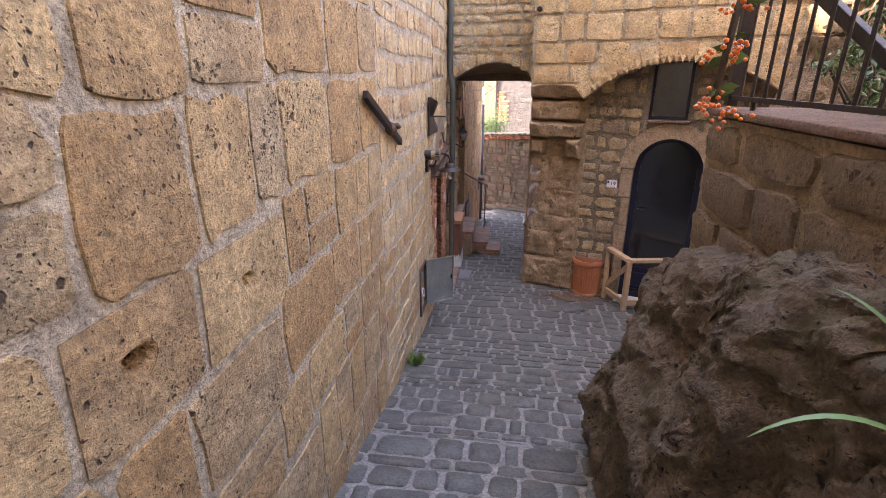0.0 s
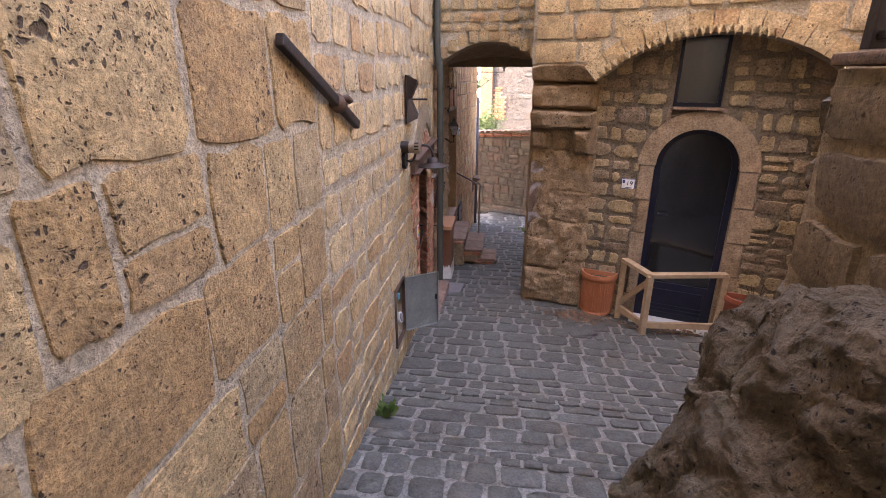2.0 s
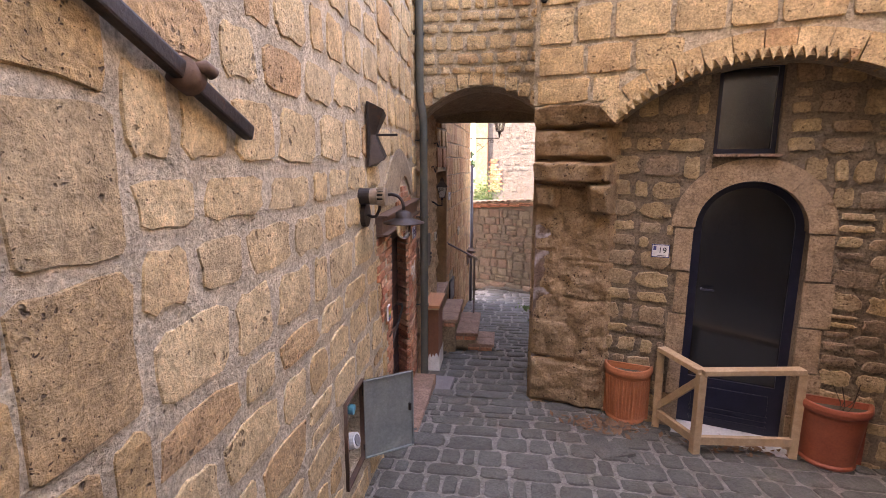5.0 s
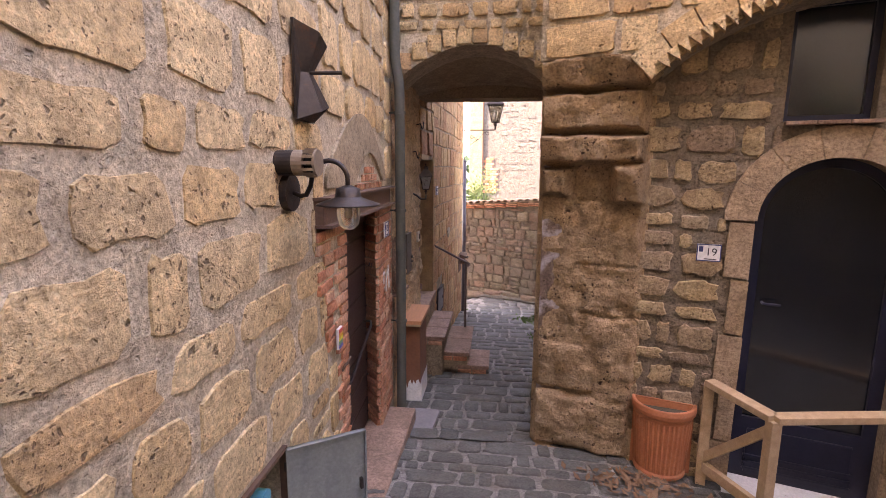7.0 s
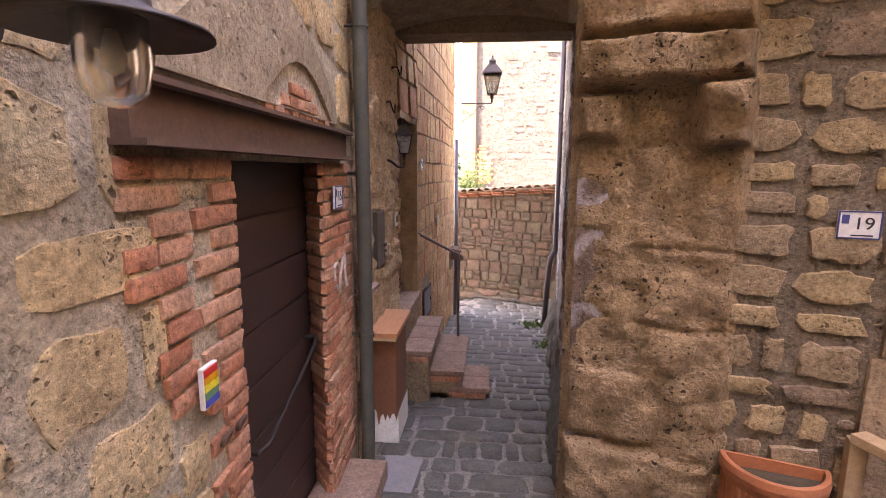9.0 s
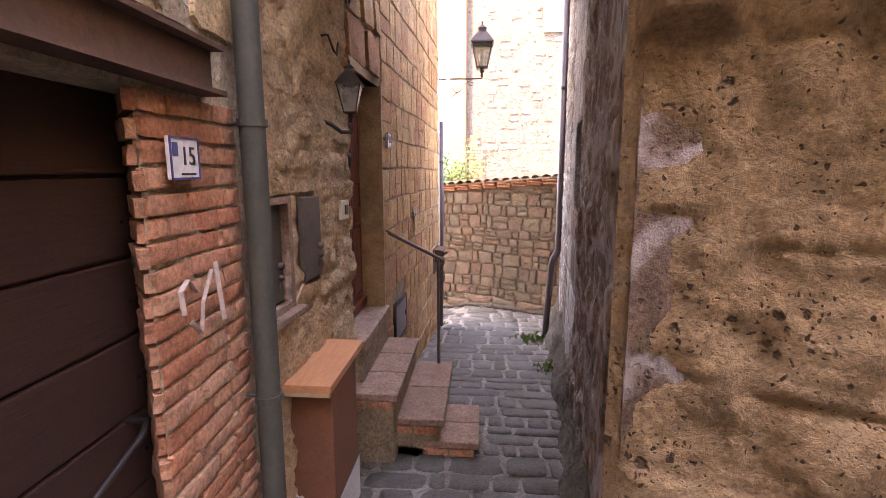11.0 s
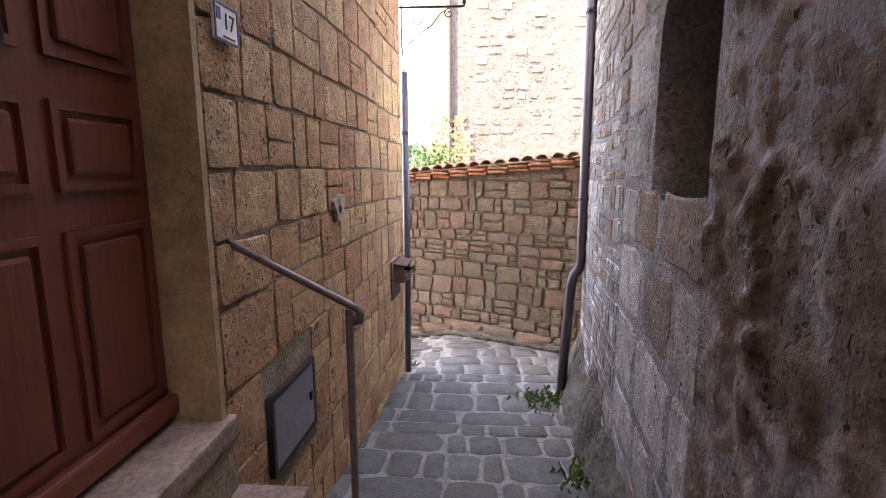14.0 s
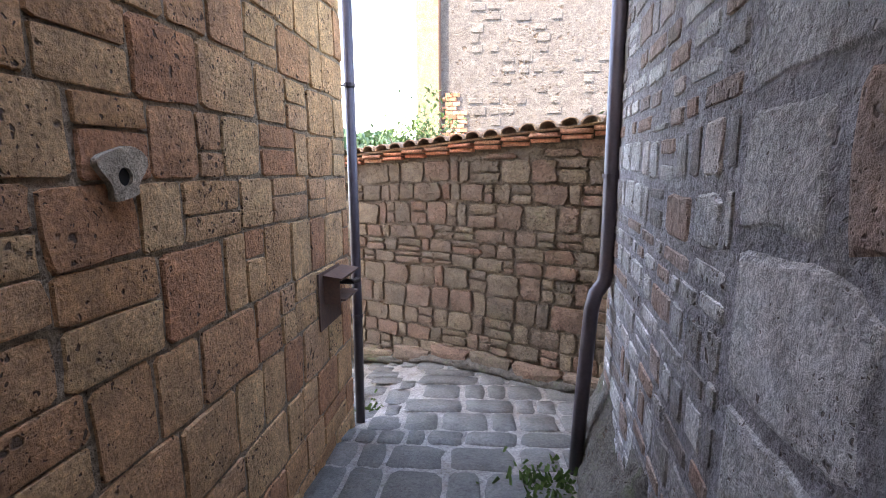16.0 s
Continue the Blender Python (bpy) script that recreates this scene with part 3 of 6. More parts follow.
LEAF_LIGHT = plain_mat("pale_green_leaf", (0.035, 0.085, 0.028), (0.065, 0.13, 0.05), scale=6, rough=0.5, bump=0.1)
LEAF_DARK = plain_mat("ivy_leaf", (0.025, 0.055, 0.02), (0.05, 0.10, 0.035), scale=6, rough=0.45, bump=0.1)
BERRY = plain_mat("orange_berry", (0.75, 0.13, 0.015), (0.85, 0.22, 0.03), scale=30, rough=0.3, bump=0.0)
BARK = plain_mat("brown_bark", (0.06, 0.04, 0.03), (0.11, 0.08, 0.055), scale=20, rough=0.9, bump=0.5)
DRY = plain_mat("dry_leaf", (0.14, 0.075, 0.04), (0.24, 0.14, 0.08), scale=9, rough=0.85, bump=0.2)
YELLOW = stone_mat("yellow_house_plaster", [(0.26, 0.215, 0.125), (0.32, 0.27, 0.165)], pit=0.1, grime_amt=0.25, bump=0.3)
PALEWALL = stone_mat("pale_rubble_wall", [(0.10, 0.085, 0.078), (0.17, 0.155, 0.142), (0.13, 0.115, 0.105)], pit=0.4, pit_scale=8, grime_amt=0.3, bump=0.6)


def glass_mat(name, tint, rough=0.05, trans=1.0):
    m, nodes, links, b = material(name, rough)
    b.inputs["Base Color"].default_value = (*tint, 1)
    b.inputs["Transmission Weight"].default_value = trans
    b.inputs["IOR"].default_value = 1.45 if trans else 1.85
    n = tex(nodes, links, nodes.new("ShaderNodeTexCoord").outputs["Object"], "noise", 7, 5, 0.7)
    links.new(arith(nodes, links, "ADD", arith(nodes, links, "MULTIPLY", n.outputs[0], 0.12), rough), b.inputs["Roughness"])
    return m


GLASS = glass_mat("lamp_glass", (0.85, 0.82, 0.75), 0.12)
PANE = glass_mat("dark_door_glass", (0.010, 0.011, 0.014), 0.10, 0.0)
FROST = glass_mat("frosted_lantern_glass", (0.8, 0.8, 0.78), 0.22, 0.95)


# ---- doors and windows ----
# plank door in the brick opening
DOOR15 = wall_pose((-0.885, A_END), (-0.955, 7.6)) @ Matrix.Translation((0, 0, -0.135))
door15 = tagged(part("door_plank", plate(rect(0.365, -1.42, 1.44, 0.42), [], 0.05), PLANK), "closed dark brown plank door with a bar handle", "door", kind="structure")
door15.matrix_world = DOOR15
for k in range(8):
    v0 = -1.40 + 0.226 * k
    part("plank", box_bm((0.90, v0 + 0.112, 0.006), (1.05, 0.216, 0.02), bevel=0.006), PLANK, door15)
for k in range(8):
    for uu in (1.37, 1.40):
        b2 = bmesh.new()
        bmesh.ops.create_uvsphere(b2, u_segments=8, v_segments=5, radius=0.006)
        bmesh.ops.translate(b2, vec=(uu, -1.30 + 0.226 * k, 0.018), verts=b2.verts)
        part("stud", b2, IRON, door15)
part("door_handle", tube([(1.31, -0.50, 0.01), (1.31, -0.50, 0.075), (1.27, -0.52, 0.085), (0.66, -0.72, 0.085), (0.62, -0.735, 0.06), (0.62, -0.735, 0.01)], 0.011), IRON, door15, "dark iron bar handle")
beam = part("beam", box_bm((0.73, 0.49, 0.02), (1.70, 0.135, 0.05)), RUST, None)
beam.matrix_world = wall_pose((-0.87, A_END), (-0.94, 7.6))
tagged(beam, "rusty steel lintel beam above the plank door", "lintel", kind="structure")
for z in (0.425, 0.555):
    part("flange", box_bm((0.73, z, 0.04), (1.72, 0.014, 0.09)), RUST, beam)
sill15 = part("door_sill", box_bm((-0.86, 6.58, -1.43), (0.36, 1.24, 0.12), bevel=0.015), PINKSTONE)
tagged(sill15, "worn stone door sill", "sill", kind="structure")
bm = plate([(0.02, 0.60)] + [(0.05 + 1.45 * i / 16, 0.62 + 0.42 * math.sin(math.pi * (0.05 + 0.9 * i / 16))) for i in range(17)] + [(1.52, 0.60)], [[(0.60, 0.604)] + [(0.60 + 0.80 * i / 12, 0.62 + 0.185 * math.sin(math.pi * i / 12)) for i in range(13)] + [(1.40, 0.604)]], 0.02)
bmesh.ops.translate(bm, vec=(0, 0, 0.018), verts=bm.verts)
ob = part("plaster_patch", bm, PLASTER)
ob.matrix_world = wall_pose((-0.87, A_END), (-0.94, 7.6))
tagged(ob, "old plaster round the brick relieving arch", "plaster", kind="structure")

# panelled wooden door in its deep reveal
door2 = part("door_panelled", box_bm((-1.03, 9.03, -0.02), (0.06, 0.80, 1.70)), DOORWOOD)
tagged(door2, "closed reddish-brown panelled wooden door", "door", kind="structure")
for y0, y1 in ((8.70, 9.00), (9.06, 9.36)):
    for z0, z1 in ((-0.76, -0.20), (-0.10, 0.12), (0.22, 0.78)):
        part("panel", box_bm((-0.996, (y0 + y1) / 2, (z0 + z1) / 2), (0.022, y1 - y0 - 0.09, z1 - z0 - 0.08), bevel=0.010), DOORWOOD, door2)
        fr = plate(rect(y0, z0, y1, z1), [rect(y0 + 0.022, z0 + 0.022, y1 - 0.022, z1 - 0.022)], 0.014)
        bmesh.ops.transform(fr, matrix=Matrix(((0, 0, 1, -0.988), (1, 0, 0, 0), (0, 1, 0, 0), (0, 0, 0, 1))), verts=fr.verts)
        part("moulding", fr, DOORWOOD, door2)
part("weather_board", box_bm((-0.985, 9.03, -0.82), (0.04, 0.76, 0.07), bevel=0.012), DOORWOOD, door2)
bm = lathe([(0.0, 0.0), (0.045, 0.0), (0.048, 0.008), (0.03, 0.018), (0.020, 0.03), (0.034, 0.05), (0.034, 0.065), (0.0, 0.08)], 16)
bmesh.ops.transform(bm, matrix=Matrix.Translation((-0.99, 8.87, 0.27)) @ Matrix.Rotation(radians(90), 4, "Y"), verts=bm.verts)
knob = part("door_knob", bm, IRON, door2, "large dark iron door knob", smooth=True)
part("ring", tube([(-0.935, 8.87 + 0.034 * math.sin(a), 0.225 - 0.034 * math.cos(a)) for a in [2 * math.pi * i / 16 for i in range(17)]], 0.007, 8), IRON, knob, smooth=True)
REVEAL = stone_mat("reveal_plaster", [(0.42, 0.28, 0.155), (0.50, 0.35, 0.20)], pit=0.1, grime_amt=0.35, bump=0.3, grain_amt=0.3)
for nm, c, sz in (("reveal", (-1.02, 9.408, -0.2), (0.40, 0.03, 2.05)), ("reveal", (-1.06, 8.655, -0.2), (0.32, 0.03, 2.05)), ("reveal", (-1.03, 9.03, 0.83), (0.36, 0.78, 0.06))):
    tagged(part(nm, box_bm(c, sz), REVEAL), "ochre plastered door reveal", "door reveal", kind="structure")
tagged(part("door_sill", box_bm((-1.0, 9.02, -0.92), (0.42, 0.86, 0.08), bevel=0.012), PINKSTONE), "worn pink stone threshold of the panelled door", "sill", kind="structure")
tagged(part("plinth", box_bm((-1.02, 9.02, -1.5), (0.42, 0.86, 1.08)), MORTAR_DARK), "mortared base under the threshold", "plinth", kind="structure")

# steps up to the panelled door
for (x0, x1, y0, y1, z) in ((-0.93, -0.57, 8.44, 9.47, -1.16), (-0.93, -0.30, 8.57, 9.54, -1.385), (-0.93, -0.075, 8.57, 9.10, -1.535)):
    base = tagged(part("step", box_bm(((x0 + x1) / 2 - 0.01, (y0 + y1) / 2, z - 0.30), (x1 - x0 - 0.02, y1 - y0 - 0.02, 0.50)), MORTAR_DARK), "stone and brick step up to the panelled door", "step", "steps at the door", kind="structure")
    n = 3 if z > -1.2 else 2
    for k in range(n):
        d = (y1 - y0) / n
        part("tread_slab", box_bm((x1 - 0.18 + 0.01, y0 + d * (k + 0.5), z - 0.022), (0.36, d - 0.008, 0.045), bevel=0.008), PINKSTONE, base)
    for k in range(2):
        part("brick", box_bm((x1 - 0.10 - 0.17 * k, y0 + 0.05, z - 0.075), (0.155, 0.10, 0.05), bevel=0.006), BRICK, base)

# arched glass door and window of the niche
M19 = wall_pose(*W19)
door19 = tagged(part("door_glazed", plate([(1.15, -1.50), (1.97, -1.50)] + arc_pts(1.56, 0.38, 0.41, 0, 180, 24), [[(1.22, -1.02), (1.90, -1.02)] + arc_pts(1.56, 0.38, 0.34, 0, 180, 24)], 0.06), NAVY), "closed navy arched door with a large dark glass pane", "door", kind="structure")
door19.matrix_world = M19 @ Matrix.Translation((0, 0, -0.13))
bm = plate([(1.21, -1.03), (1.91, -1.03)] + arc_pts(1.56, 0.38, 0.35, 0, 180, 24), [], 0.01)
bmesh.ops.translate(bm, vec=(0, 0, -0.025), verts=bm.verts)
part("pane", bm, PANE, door19, "dark reflecting glass pane")
part("panel", box_bm((1.56, -1.27, 0.004), (0.60, 0.34, 0.02), bevel=0.008), NAVY, door19)
for k in range(3):
    part("moulding", box_bm((1.56, -1.40 + 0.05 * k, 0.014), (0.62, 0.02, 0.02), bevel=0.005), NAVY, door19)
part("door_handle", tube([(1.26, -0.18, 0.0), (1.26, -0.18, 0.05), (1.36, -0.18, 0.055)], 0.009), NAVY, door19)
ob = tagged(part("door_sill", box_bm((1.56, -1.50, -0.01), (0.90, 0.05, 0.30), bevel=0.01), MARBLE), "white marble sill of the glazed door", "sill", kind="structure")
ob.matrix_world = M19
win = tagged(part("window_1", plate(rect(1.235, 0.995, 1.695, 1.72), [rect(1.275, 1.04, 1.655, 1.68)], 0.05), NAVY), "small dark framed window above the arched door", "window", kind="structure")
win.matrix_world = M19 @ Matrix.Translation((0, 0, -0.10))
part("pane", box_bm((1.465, 1.36, -0.03), (0.40, 0.66, 0.008)), PANE, win)
for k in range(3):
    part("sill_brick", box_bm((1.32 + 0.16 * k, 0.985, 0.10), (0.152, 0.022, 0.16), bevel=0.004), PINKSTONE, win)
# unseen solid near-black box, added to stop light leaking through the niche wall
room = part("light_leak_block", box_bm((1.56, 0.2, -1.2), (2.4, 4.2, 1.7)), DARK)
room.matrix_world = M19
tagged(room, "unseen near-black block behind the glazed door, added against light leaks", "interior", kind="structure")
# unseen solid near-black box, added to stop sun leaking through the west wall
room2 = part("light_leak_block", box_bm((-2.1, 7.6, 0.0), (1.4, 4.6, 5.0)), DARK)
tagged(room2, "unseen near-black block behind the alley wall, added against sun leaks", "interior", kind="structure")
# arched recess in the passage wall
MR = wall_pose((1.0, 12.3), (0.36, 7.0))
rec = part("recess_board", box_bm((2.74, 0.2, -0.22), (0.70, 0.82, 0.03)), RUST)
rec.matrix_world = MR
tagged(rec, "dark wooden board closing the arched recess", "shutter", kind="structure")


jamb = new("door_jamb")
jamb.matrix_world = wall_pose((-1.055, 7.024), (-0.914, 6.869))
tagged(jamb, "red brick reveal of the plank door", "door jamb", kind="structure")


bm = bmesh.new()
tri = [(-1.055, 7.024), (-0.914, 6.869), (-0.92, 7.029)]
lo, hi = [[bm.verts.new((x, y, z)) for x, y in tri] for z in (-1.5, 0.41)]
bm.faces.new(lo)
bm.faces.new(hi)
for i in range(3):
    bm.faces.new((lo[i], lo[(i + 1) % 3], hi[(i + 1) % 3], hi[i]))
bmesh.ops.recalc_face_normals(bm, faces=bm.faces)
tagged(part("jamb_core", bm, MORTAR), "mortared core of the splayed door jamb", "door jamb", kind="structure")


# ---- writing ----
def letters(text, size, mat, parent, m, label=""):
    cu = bpy.data.curves.new("letters", "FONT")
    cu.body, cu.size, cu.extrude, cu.align_x, cu.align_y = text, size, 0.0012, "CENTER", "CENTER"
    tmp = bpy.data.objects.new("letters", cu)
    me = bpy.data.meshes.new_from_object(tmp)
    bpy.data.objects.remove(tmp)
    me.materials.append(mat)
    ob = new("number", me)
    ob.parent = parent
    ob.matrix_basis = m
    if label:
        ob["label"] = label
    return ob


def house_number(text, m, w, h, label):
    sign = part("house_number", box_bm((0, 0, 0.004), (w, h, 0.012), bevel=0.003), ENAMEL)
    sign.matrix_world = m
    tagged(sign, label, "house number")
    fr = plate(rect(-w / 2, -h / 2, w / 2, h / 2), [rect(-w / 2 + 0.006, -h / 2 + 0.006, w / 2 - 0.006, h / 2 - 0.006)], 0.003)
    bmesh.ops.translate(fr, vec=(0, 0, 0.0125), verts=fr.verts)
    part("border", fr, BLUE, sign)
    letters(text, h * 0.62, INK, sign, Matrix.Translation((w * 0.10, 0.004, 0.0115)))
    part("crest", box_bm((-w * 0.33, h * 0.2, 0.011), (w * 0.17, h * 0.32, 0.002)), BLUE, sign)
    for k in range(1):
        part("small_writing", box_bm((w * 0.08, -h * 0.37, 0.011), (w * 0.5, h * 0.05, 0.002)), INK, sign)
    return sign


house_number("19", M19 @ Matrix.Translation((0.905, 0.155, 0.012)), 0.145, 0.115, "white enamel house number 19 with a blue border")
MB = wall_pose((-0.87, A_END), (-0.94, 7.6))
house_number("15", MB @ Matrix.Translation((1.40, 0.228, 0.036)), 0.14, 0.115, "white enamel house number 15 on the brick jamb")

# ---- upper alley ----
MA = wall_pose((-0.87, -3.0), (-0.87, A_END))


def iron_bar():
    """Slanting old iron bar with a collar, fixed along the wall."""
    e = empty("iron_bar", Matrix(), "old dark iron bar with a collar fixed aslant on the wall", "bar")
    a, b = Vector((-0.835, 2.87, 1.405)), Vector((-0.835, 3.78, 1.02))
    d = (b - a).normalized()
    ang = math.atan2(b.z - a.z, b.y - a.y)
    bm = bmesh.new()
    add_box(bm, (a + b) / 2, (0.035, (b - a).length, 0.05), Matrix.Rotation(ang, 4, "X"), bevel=0.008)
    part("shaft", bm, IRON, e)
    c = a + (b - a) * 0.66
    col = part("collar", tube([c - d * 0.03, c + d * 0.03], 0.042, 14), RUST, e, smooth=True)
    c2 = c + Vector((0.01, 0.0, 0.015))
    part("knob", tube([c2, c2 + Vector((0.035, 0.02, 0.01)), c2 + Vector((0.04, 0.045, -0.005))], 0.018, 10), RUST, col, smooth=True)
    for q in (0.1, 0.9):
        p = a + (b - a) * q
        part("fixing", tube([p, p + Vector((-0.06, 0, 0))], 0.012, 8), RUST, e)
    return e


iron_bar()


def wall_bracket():
    """Dark metal hopper bracket of two facing wedges on a backplate, with a pin."""
    e = empty("wall_bracket", MA @ Matrix.Translation((8.37, 1.10, 0.02)), "dark metal waisted wall bracket with a pin", "bracket")
    part("backplate", box_bm((0, 0, 0), (0.20, 0.40, 0.012)), IRON, e)
    for s in (1, -1):
        bm = bmesh.new()
        base = [bm.verts.new(p) for p in ((-0.10, 0.20 * s, 0), (0.10, 0.20 * s, 0), (0.10, 0.13 * s, 0.075), (-0.02, 0.16 * s, 0.085))]
        tip = [bm.verts.new(p) for p in ((-0.05, 0.0, 0), (0.03, 0.0, 0), (0.03, 0.0, 0.03), (-0.02, 0.0, 0.03))]
        bm.faces.new(base)
        bm.faces.new(tip)
        for i in range(4):
            bm.faces.new((base[i], base[(i + 1) % 4], tip[(i + 1) % 4], tip[i]))
        bmesh.ops.recalc_face_normals(bm, faces=bm.faces)
        part("wedge", bm, IRON, e)
    part("pin", tube([(0.0, 0.0, 0.0), (0.0, 0.0, 0.17)], 0.008, 8), IRON, e)
    return e


wall_bracket()


def flue():
    e = empty("flue_pipe", MA @ Matrix.Translation((8.13, 0.72, 0.0)), "short metal flue end with a slotted pale cap", "flue")
    part("collar", tube([(0, 0, 0.0), (0, 0, 0.07)], 0.050, 20), IRON, e, smooth=False)
    cp = part("cap", tube([(0, 0, 0.07), (0, 0, 0.115)], 0.051, 20), TAN, e, "pale galvanised cap")
    for k in range(12):
        a = 2 * math.pi * k / 12
        part("slot_bar", box_bm((0.05 * math.cos(a), 0.05 * math.sin(a), 0.135), (0.012, 0.012, 0.045)), TAN, cp)
    part("end_ring", tube([(0, 0, 0.155), (0, 0, 0.165)], 0.052, 20), TAN, e)
    # near-black core: the flue's inner shade is put into its colour
    part("inner_shade_core", tube([(0, 0, 0.11), (0, 0, 0.155)], 0.034, 14), DARK, e)


flue()


def gooseneck_lamp():
    e = empty("gooseneck_lamp", MA @ Matrix.Translation((8.19, 0.60, 0.0)), "dark metal gooseneck wall lamp with a clear glass jar", "lamp")
    part("wall_plate", tube([(0, 0, 0.0), (0, 0, 0.03)], 0.075, 20), IRON, e)
    pts = [(0, 0, 0.03), (0, -0.012, 0.06), (0, -0.008, 0.085), (0, 0.03, 0.105)] + [(0, 0.055 + 0.075 * math.sin(a), 0.185 - 0.075 * math.cos(a)) for a in [math.pi * i / 12 for i in range(13)]] + [(0, 0.03, 0.26)]
    part("arm", tube(pts, 0.010, 10), IRON, e, smooth=True)
    turn = Matrix.Translation((0, -0.02, 0.26)) @ Matrix.Rotation(radians(-90), 4, "X")
    bm = lathe([(0.0, 0.055), (0.018, 0.052), (0.03, 0.046), (0.048, 0.04), (0.052, 0.01), (0.056, 0.004), (0.128, -0.022), (0.130, -0.028), (0.056, -0.006), (0.0, -0.004)], 32)
    bmesh.ops.transform(bm, matrix=turn, verts=bm.verts)
    part("shade", bm, IRON, e, smooth=True)
    bm = lathe([(0.046, -0.008), (0.047, -0.07), (0.040, -0.105), (0.022, -0.124), (0.0, -0.128)], 24)
    bmesh.ops.transform(bm, matrix=turn, verts=bm.verts)
    jar = part("glass_jar", bm, GLASS, e, "dusty clear glass jar", smooth=True)
    bm = lathe([(0.0, -0.02), (0.012, -0.022), (0.024, -0.055), (0.018, -0.08), (0.0, -0.088)], 14)
    bmesh.ops.transform(bm, matrix=turn, verts=bm.verts)
    part("bulb", bm, CREAM, jar, "cream lamp bulb", smooth=True)


gooseneck_lamp()

# rainbow tile and iron rings beside the plank door
tile = part("rainbow_tile", box_bm((0, 0, 0.006), (0.075, 0.115, 0.014), bevel=0.002), ENAMEL)
tile.matrix_world = MB @ Matrix.Translation((0.11, -0.205, 0.026))
tagged(tile, "small glazed tile with rainbow stripes", "tile")
for k, c in enumerate(((0.55, 0.03, 0.03), (0.65, 0.30, 0.02), (0.7, 0.6, 0.05), (0.10, 0.25, 0.12), (0.05, 0.07, 0.35))):
    part("stripe", box_bm((0, 0.042 - 0.021 * k, 0.014), (0.066, 0.0205, 0.003)), plain_mat("stripe_glaze", c, tuple(min(1, q * 1.15) for q in c), rough=0.3, bump=0.0), tile)
for u in (0.175, 0.265):
    b2 = tube([(0.022 * math.cos(a), 0.022 * math.sin(a), 0) for a in [2 * math.pi * i / 16 for i in range(17)]], 0.006, 8)
    ob = part("iron_ring", b2, RUST, smooth=True)
    ob.matrix_world = MB @ Matrix.Translation((u, -0.40, 0.035)) @ Matrix.Rotation(radians(25), 4, "X")
    tagged(ob, "small rusty iron ring set in the brickwork", "ring", "iron rings by the door")


def meter_niche():
    """Open sheet-metal hatch over a recess with pipes."""
    box = part("niche_lining", box_bm((7.865, -0.705, -0.24), (0.36, 0.56, 0.03)), MORTAR_DARK)
    box.matrix_world = MA
    tagged(box, "rough back of the meter recess", "recess", kind="structure")
    e = empty("metal_hatch", pose(-0.855, 5.03, -0.98), "open galvanised sheet-metal hatch hinged on the wall", "hatch")
    r = Matrix.Rotation(radians(35), 4, "Z")
    leaf = part("leaf", box_bm((0.172, 0, 0.27), (0.34, 0.012, 0.54), None, 0.003), ZINC, e)
    leaf.matrix_basis = r
    for z in (0.004, 0.536):
        part("fold", box_bm((0.172, -0.008, z), (0.344, 0.022, 0.008)), ZINC, leaf)
    for x in (0.004, 0.340):
        part("fold", box_bm((x, -0.008, 0.27), (0.008, 0.022, 0.54)), ZINC, leaf)
    part("lock", box_bm((0.318, -0.016, 0.29), (0.014, 0.02, 0.05), None, 0.003), IRON, leaf, "small dark lock")
    for z in (0.08, 0.46):
        part("hinge", tube([(0, 0, z - 0.02), (0, 0, z + 0.02)], 0.008, 8), IRON, e)
    fr = plate(rect(7.69, -0.98, 8.04, -0.43), [rect(7.705, -0.965, 8.025, -0.445)], 0.03)
    f = part("hatch_frame", fr, RUST)
    f.matrix_world = MA @ Matrix.Translation((0, 0, 0.02))
    tagged(f, "thin metal frame round the meter recess", "frame", kind="structure")
    m = empty("water_meter", MA @ Matrix.Translation((7.90, -0.97, -0.05)), "white water meter with a light blue tap cap on grey pipes", "meter")
    part("pipe", tube([(0.0, 0.0, -0.05), (0.0, 0.22, -0.04), (0.0, 0.5, -0.05)], 0.016, 10), ZINC, m)
    part("pipe", tube([(-0.09, 0.0, -0.08), (-0.09, 0.5, -0.09)], 0.014, 10), RUST, m)
    mb = part("meter_body", tube([(0.0, 0.17, -0.06), (-0.01, 0.20, 0.06)], 0.05, 16), ENAMEL, m, smooth=False)
    part("dial", tube([(-0.01, 0.20, 0.06), (-0.01, 0.202, 0.066)], 0.036, 16), SLATE, mb)
    part("tap_cap", tube([(0.0, 0.40, -0.03), (0.0, 0.40, 0.045)], 0.032, 12), TEAL, m, "light blue plastic cap")
    part("valve", tube([(-0.05, 0.10, -0.02), (0.08, 0.10, -0.02)], 0.02, 10), RUST, m)


meter_niche()


def downpipe(name, path, r, mat, label, rings):
    e = empty(name, Matrix(), label, "pipe")
    part("pipe", tube(path, r, 14), mat, e, smooth=True)
    for x, y, z in rings:
        part("clip", tube([(x, y, z - 0.012), (x, y, z + 0.012)], r * 1.18, 14), mat, e)
        part("clip_arm", tube([(x, y, z), (x - 0.09, y + 0.01, z)] if x < 0 else [(x, y, z), (x + 0.10, y, z)], 0.007, 6), mat, e)
    return e


